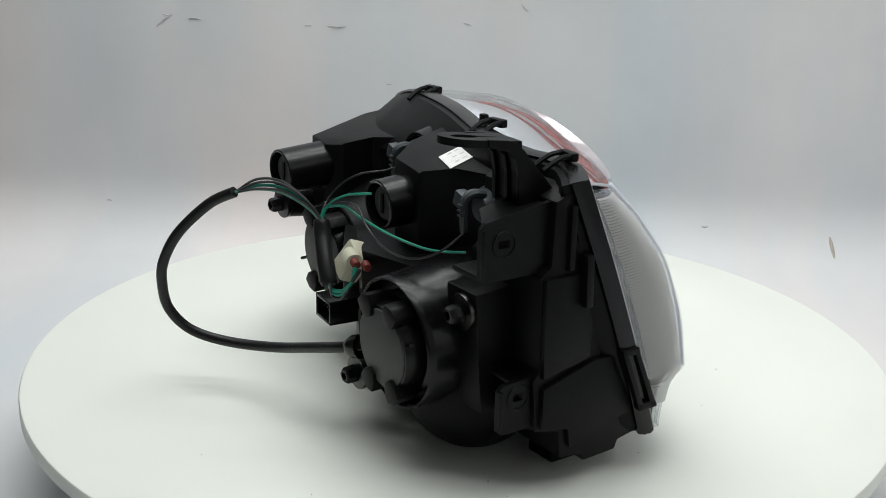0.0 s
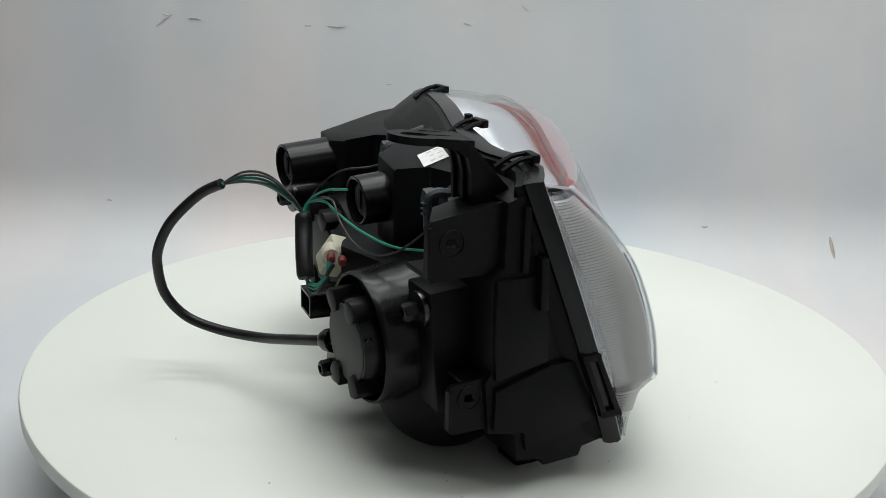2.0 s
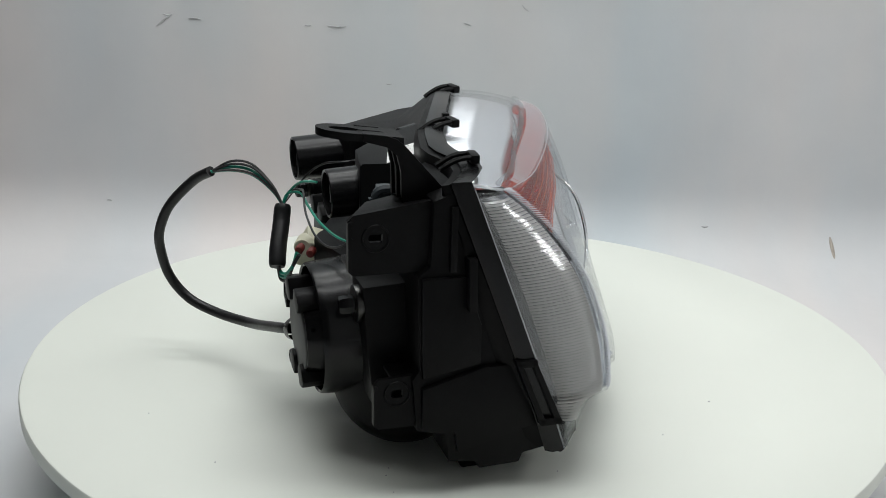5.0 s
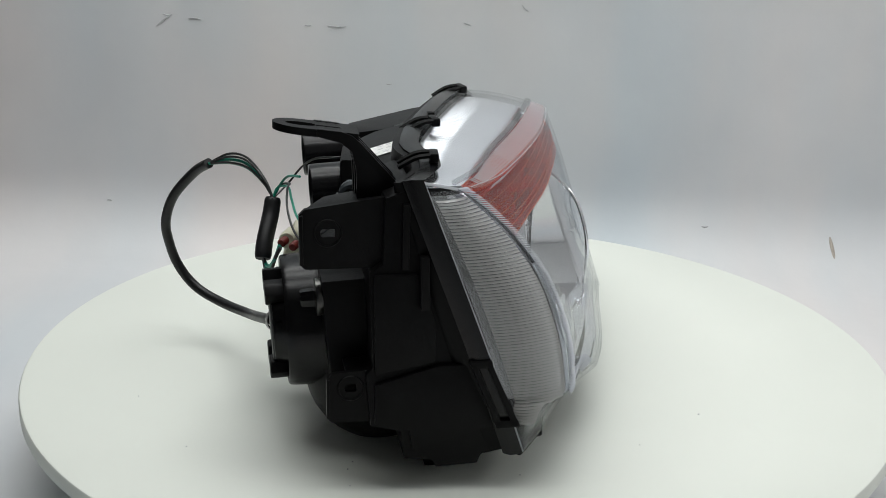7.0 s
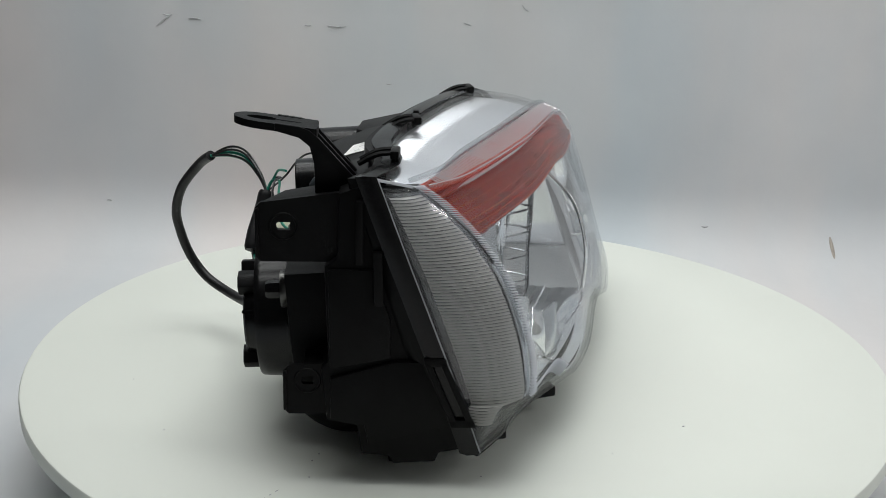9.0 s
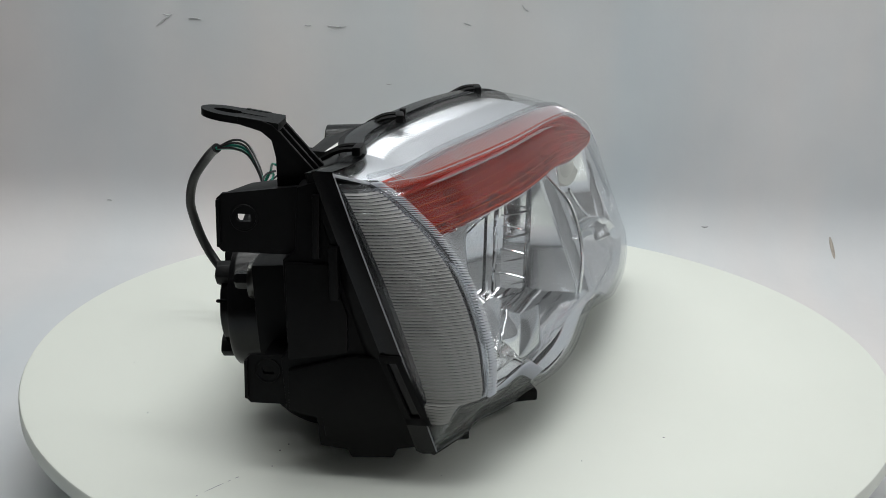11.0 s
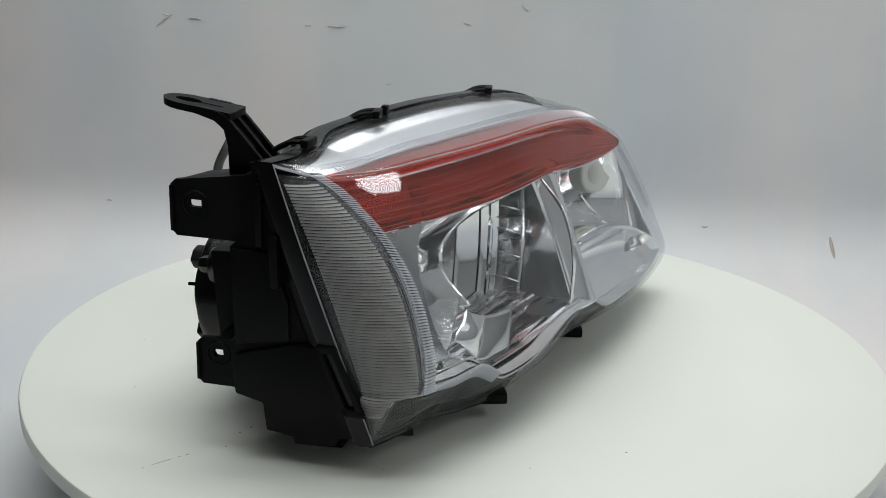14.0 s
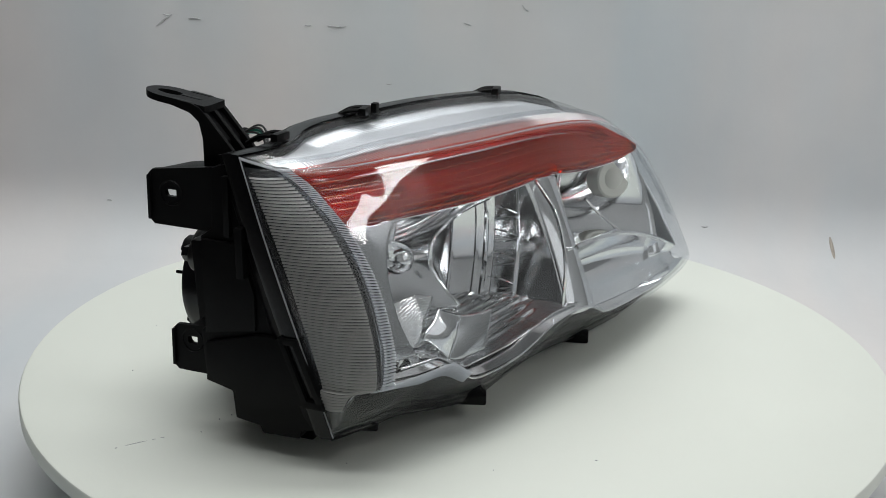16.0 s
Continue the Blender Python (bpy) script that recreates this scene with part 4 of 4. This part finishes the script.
def screw(at, tilt=0.0):
    o = Vector(at)
    s_ = part("adjuster_screw", lathe(o, BACK, [(-0.003, 0.0100), (-0.0005, 0.0108), (0.0008, 0.0105), (0.0010, 0.005), (0.0012, 0.0)], 32), STEEL, lamp, "plated adjuster screw with washer")
    part("screw_head", lathe(o, BACK, [(0.001, 0.0054), (0.008, 0.0052), (0.0095, 0.0043), (0.0096, 0.0028), (0.0060, 0.0024), (0.0060, 0.0)], 6), BLACKGLOSS, s_, "black hexagonal screw head")


screw((-0.124, -0.066, 0.037))
screw((-0.113, -0.1575, 0.1045))
screw((-0.089, 0.096, 0.099))
part("screw_boss", lathe((-0.123, -0.066, 0.037), (1, 0, 0.02), [(0.0, 0.008), (0.03, 0.012), (0.06, 0.016)], 32), BLACK, lamp)
part("screw_boss", lathe((-0.112, -0.156, 0.1045), (1, 0, 0.02), [(0.0, 0.0070), (0.02, 0.0080), (0.05, 0.011)], 32), BLACK, lamp)
part("screw_boss", lathe((-0.088, 0.096, 0.099), (1, 0, 0.02), [(0.0, 0.010), (0.03, 0.014), (0.08, 0.018)], 32), BLACK, lamp)


def bulb_holder(at):
    o = Vector(at)
    h = part("bulb_holder", lathe(o + Vector((0.006, 0, -0.008)), BACK, [(-0.010, 0.013), (0.0, 0.012), (0.002, 0.009), (0.006, 0.0075), (0.0065, 0.0)], 32), HOLDER, lamp, "blue-grey push-in bulb holder")
    m = Matrix.Translation(o)
    part("grip", sweep([m @ Vector(q) for q in ((0.002, -0.001, 0.000), (-0.006, -0.001, 0.0015), (-0.0105, -0.001, -0.001), (-0.0115, -0.001, -0.008), (-0.0110, -0.001, -0.020))], lambda k: 0.0030 - 0.0008 * k, 8, 20), HOLDER, h)
    part("ear", block((-0.008, 0.004, -0.012), (-0.001, 0.0125, -0.003), 0.0012, m @ pose(0, 0, 0, 18, 0, 0)), HOLDER, h)
    for z in (-0.004, -0.007, -0.010):
        part("ridge", block((-0.0148, -0.0030, z - 0.0005), (-0.0128, 0.0010, z + 0.0005), 0.0002, m), HOLDER, h)


bulb_holder((-0.085, -0.133, 0.161))
bulb_holder((-0.058, -0.020, 0.161))
part("holder_hood", lathe((-0.060, -0.133, 0.151), BACK, [(-0.006, 0.023), (0.0, 0.022), (0.012, 0.020), (0.012, 0.018), (-0.005, 0.017), (-0.006, 0.0)], 40), BLACKGLOSS, lamp)
part("holder_hood", lathe((-0.040, -0.020, 0.151), BACK, [(-0.004, 0.022), (0.0, 0.021), (0.010, 0.019), (0.010, 0.017), (-0.005, 0.016), (-0.006, 0.0)], 40), BLACKGLOSS, lamp)

# paper sticker on the box roof
sticker_at = [(-0.0741, -0.0760), (-0.0530, -0.0740), (-0.0580, -0.0950), (-0.0800, -0.0970)]


def roof(a, b, d):
    return Vector((a, b, 0.1750 + (a + 0.048) * 0.26 + d))


def on_sticker(u, v):
    p = lerp(roof(*sticker_at[0], 0), roof(*sticker_at[1], 0), u)
    q = lerp(roof(*sticker_at[3], 0), roof(*sticker_at[2], 0), u)
    return lerp(p, q, v)


sticker = part("sticker", patch(6, 6, lambda u, v: on_sticker(u, v) + Vector((0, 0, 0.0006))), PAPERLABEL, lamp, "white paper label with grey print", smooth=False, solid=0.0003)
for v in (0.33, 0.67):
    part("print_line", patch(4, 1, lambda u, w: on_sticker(u, v + 0.012 * w) + Vector((0, 0, 0.0009))), INK, sticker, smooth=False)
for i, (u0, v0) in enumerate(((0.25, 0.12), (0.5, 0.12), (0.3, 0.42), (0.55, 0.44), (0.25, 0.76), (0.5, 0.76))):
    part("print_bar", patch(2, 1, lambda u, w: on_sticker(u0 + 0.16 * u, v0 + 0.08 * w) + Vector((0, 0, 0.0009))), INK, sticker, smooth=False)

# wiring
cable = part("cable", sweep([(-0.171, 0.001, 0.142), (-0.181, 0.0165, 0.132), (-0.1955, 0.031, 0.112), (-0.2020, 0.041, 0.092), (-0.2012, 0.048, 0.075), (-0.1955, 0.053, 0.0545),
                             (-0.1835, 0.048, 0.039), (-0.1660, 0.033, 0.032), (-0.148, 0.001, 0.035), (-0.1406, -0.045, 0.0495), (-0.1345, -0.075, 0.0595), (-0.118, -0.083, 0.062)], 0.0034, 14, 120), SLEEVE, lamp, "thick black sleeved cable in a loop")
part("grommet", lathe((-0.133, -0.077, 0.060), (-0.3, 0.9, -0.25), [(-0.006, 0.0075), (0.0, 0.0070), (0.004, 0.0052), (0.005, 0.0044)], 24), BLACKGLOSS, cable)
part("sleeve", sweep([(-0.1310, -0.0350, 0.1275), (-0.1330, -0.0400, 0.1180), (-0.1375, -0.0520, 0.1040), (-0.1392, -0.0585, 0.0945)], lambda k: 0.0046 + 0.0008 * min(1.0, 4 * math.sin(math.pi * k)), 16, 30), SLEEVE, lamp, "black taped wire sleeve")


def wire(points, mat, r=0.0008, label=""):
    part("wire", sweep(points, r, 8, 40), mat, lamp, label)


K, S = Vector((-0.171, 0.000, 0.1420)), Vector((-0.1310, -0.0345, 0.1270))
for i, (dy, dz, mat) in enumerate(((0.0, 0.0, GREEN), (0.0014, -0.0016, GREEN), (-0.0015, 0.0014, WIREBLACK), (0.0012, 0.0022, WIREBLACK), (-0.002, -0.001, WIREBLACK))):
    wire([K, Vector((-0.158, -0.004 + dy, 0.1455 + dz * 1.6)), Vector((-0.146, -0.014 + dy, 0.1445 + dz * 1.8)), Vector((-0.136, -0.027 + dy, 0.1360 + dz)), S + Vector((0, dy, 0))], mat, 0.0010 if mat is GREEN else 0.0008)
wire([S, (-0.126, -0.036, 0.1370), (-0.122, -0.050, 0.1455), (-0.116, -0.068, 0.1500)], GREEN, label="green insulated wire")
wire([S, (-0.128, -0.034, 0.134), (-0.122, -0.046, 0.1375), (-0.121, -0.066, 0.1350), (-0.1195, -0.096, 0.1325), (-0.113, -0.125, 0.1310), (-0.100, -0.142, 0.1320)], GREEN, label="green insulated wire")
wire([S, (-0.127, -0.033, 0.135), (-0.121, -0.045, 0.1395), (-0.1235, -0.065, 0.1420), (-0.1245, -0.0767, 0.1335), (-0.122, -0.0923, 0.1241), (-0.118, -0.114, 0.1235), (-0.112, -0.132, 0.1310), (-0.100, -0.139, 0.1420)], WIREBLACK, 0.0007, "thin black wire")
wire([S, (-0.120, -0.022, 0.134), (-0.112, -0.026, 0.1450), (-0.104, -0.036, 0.1530), (-0.092, -0.046, 0.1560), (-0.074, -0.034, 0.1540), (-0.066, -0.022, 0.1480)], WIREBLACK, 0.0007, "thin black wire")
for i, (dy, mat) in enumerate(((0.0, GREEN), (0.002, GREEN), (-0.002, WIREBLACK))):
    wire([(-0.1388, -0.0575 + dy, 0.0960), (-0.1375, -0.0600, 0.0895 + dy), (-0.1350, -0.0670, 0.0905 + dy), (-0.1320, -0.0735, 0.1000), (-0.1290, -0.0740 + dy * 1.5, 0.1075)], mat, 0.0012)

plug = part("connector", block((-0.0065, -0.008, -0.011), (0.0065, 0.008, 0.011), 0.002, pose(-0.116, -0.047, 0.1020, 30, 20, 0)), CREAM, lamp, "cream plastic wire connector")
part("collar", lathe((-0.1235, -0.0610, 0.1070), (-0.35, -0.9, 0.05), [(-0.012, 0.0062), (0.0, 0.0058), (0.002, 0.0050), (0.002, 0.0)], 20), CREAM, plug)
for d in (0.0, 0.0075):
    part("seal", lathe((-0.1275 + d * 0.9, -0.0700 - d * 0.2, 0.1085 - d * 0.3), (-0.35, -0.9, 0.05), [(-0.006, 0.0027), (0.001, 0.0027), (0.0022, 0.0020), (0.0023, 0.0)], 18), REDSEAL, plug, "red rubber wire seal")

socket_m = Matrix.Translation((-0.1210, -0.0370, 0.0700)) @ pose(0, 0, 0, 0, 0, -6)
sock = part("socket", join(block((-0.010, -0.011, 0.0055), (0.030, 0.011, 0.0075), 0.0005, socket_m), block((-0.010, -0.011, -0.0075), (0.030, 0.011, -0.0055), 0.0005, socket_m),
                           block((-0.010, -0.011, -0.0075), (0.030, -0.009, 0.0075), 0.0005, socket_m), block((-0.010, 0.009, -0.0075), (0.030, 0.011, 0.0075), 0.0005, socket_m),
                           block((0.004, -0.010, -0.0065), (0.028, 0.010, 0.0065), 0.0005, socket_m)), BLACKGLOSS, lamp, "black open plug socket")
for y in (-0.006, -0.002, 0.002, 0.006):
    part("socket_pin", block((-0.006, y - 0.0006, -0.0006), (0.006, y + 0.0006, 0.0006), 0.0002, socket_m), STEEL, sock)
part("motor_box", block((-0.098, -0.062, 0.050), (-0.050, -0.010, 0.090), 0.003), BLACK, lamp)

def motions():
    steps = [float(i) for i in range(17)]
    walk(turntable, [(t, pose(0, 0, 0, 0, 0, -SPEED * t)) for t in steps])
    walk(lamp, [(t, pose(0, 0, 0, 0, 0, YAW - SPEED * t)) for t in steps])


motions()
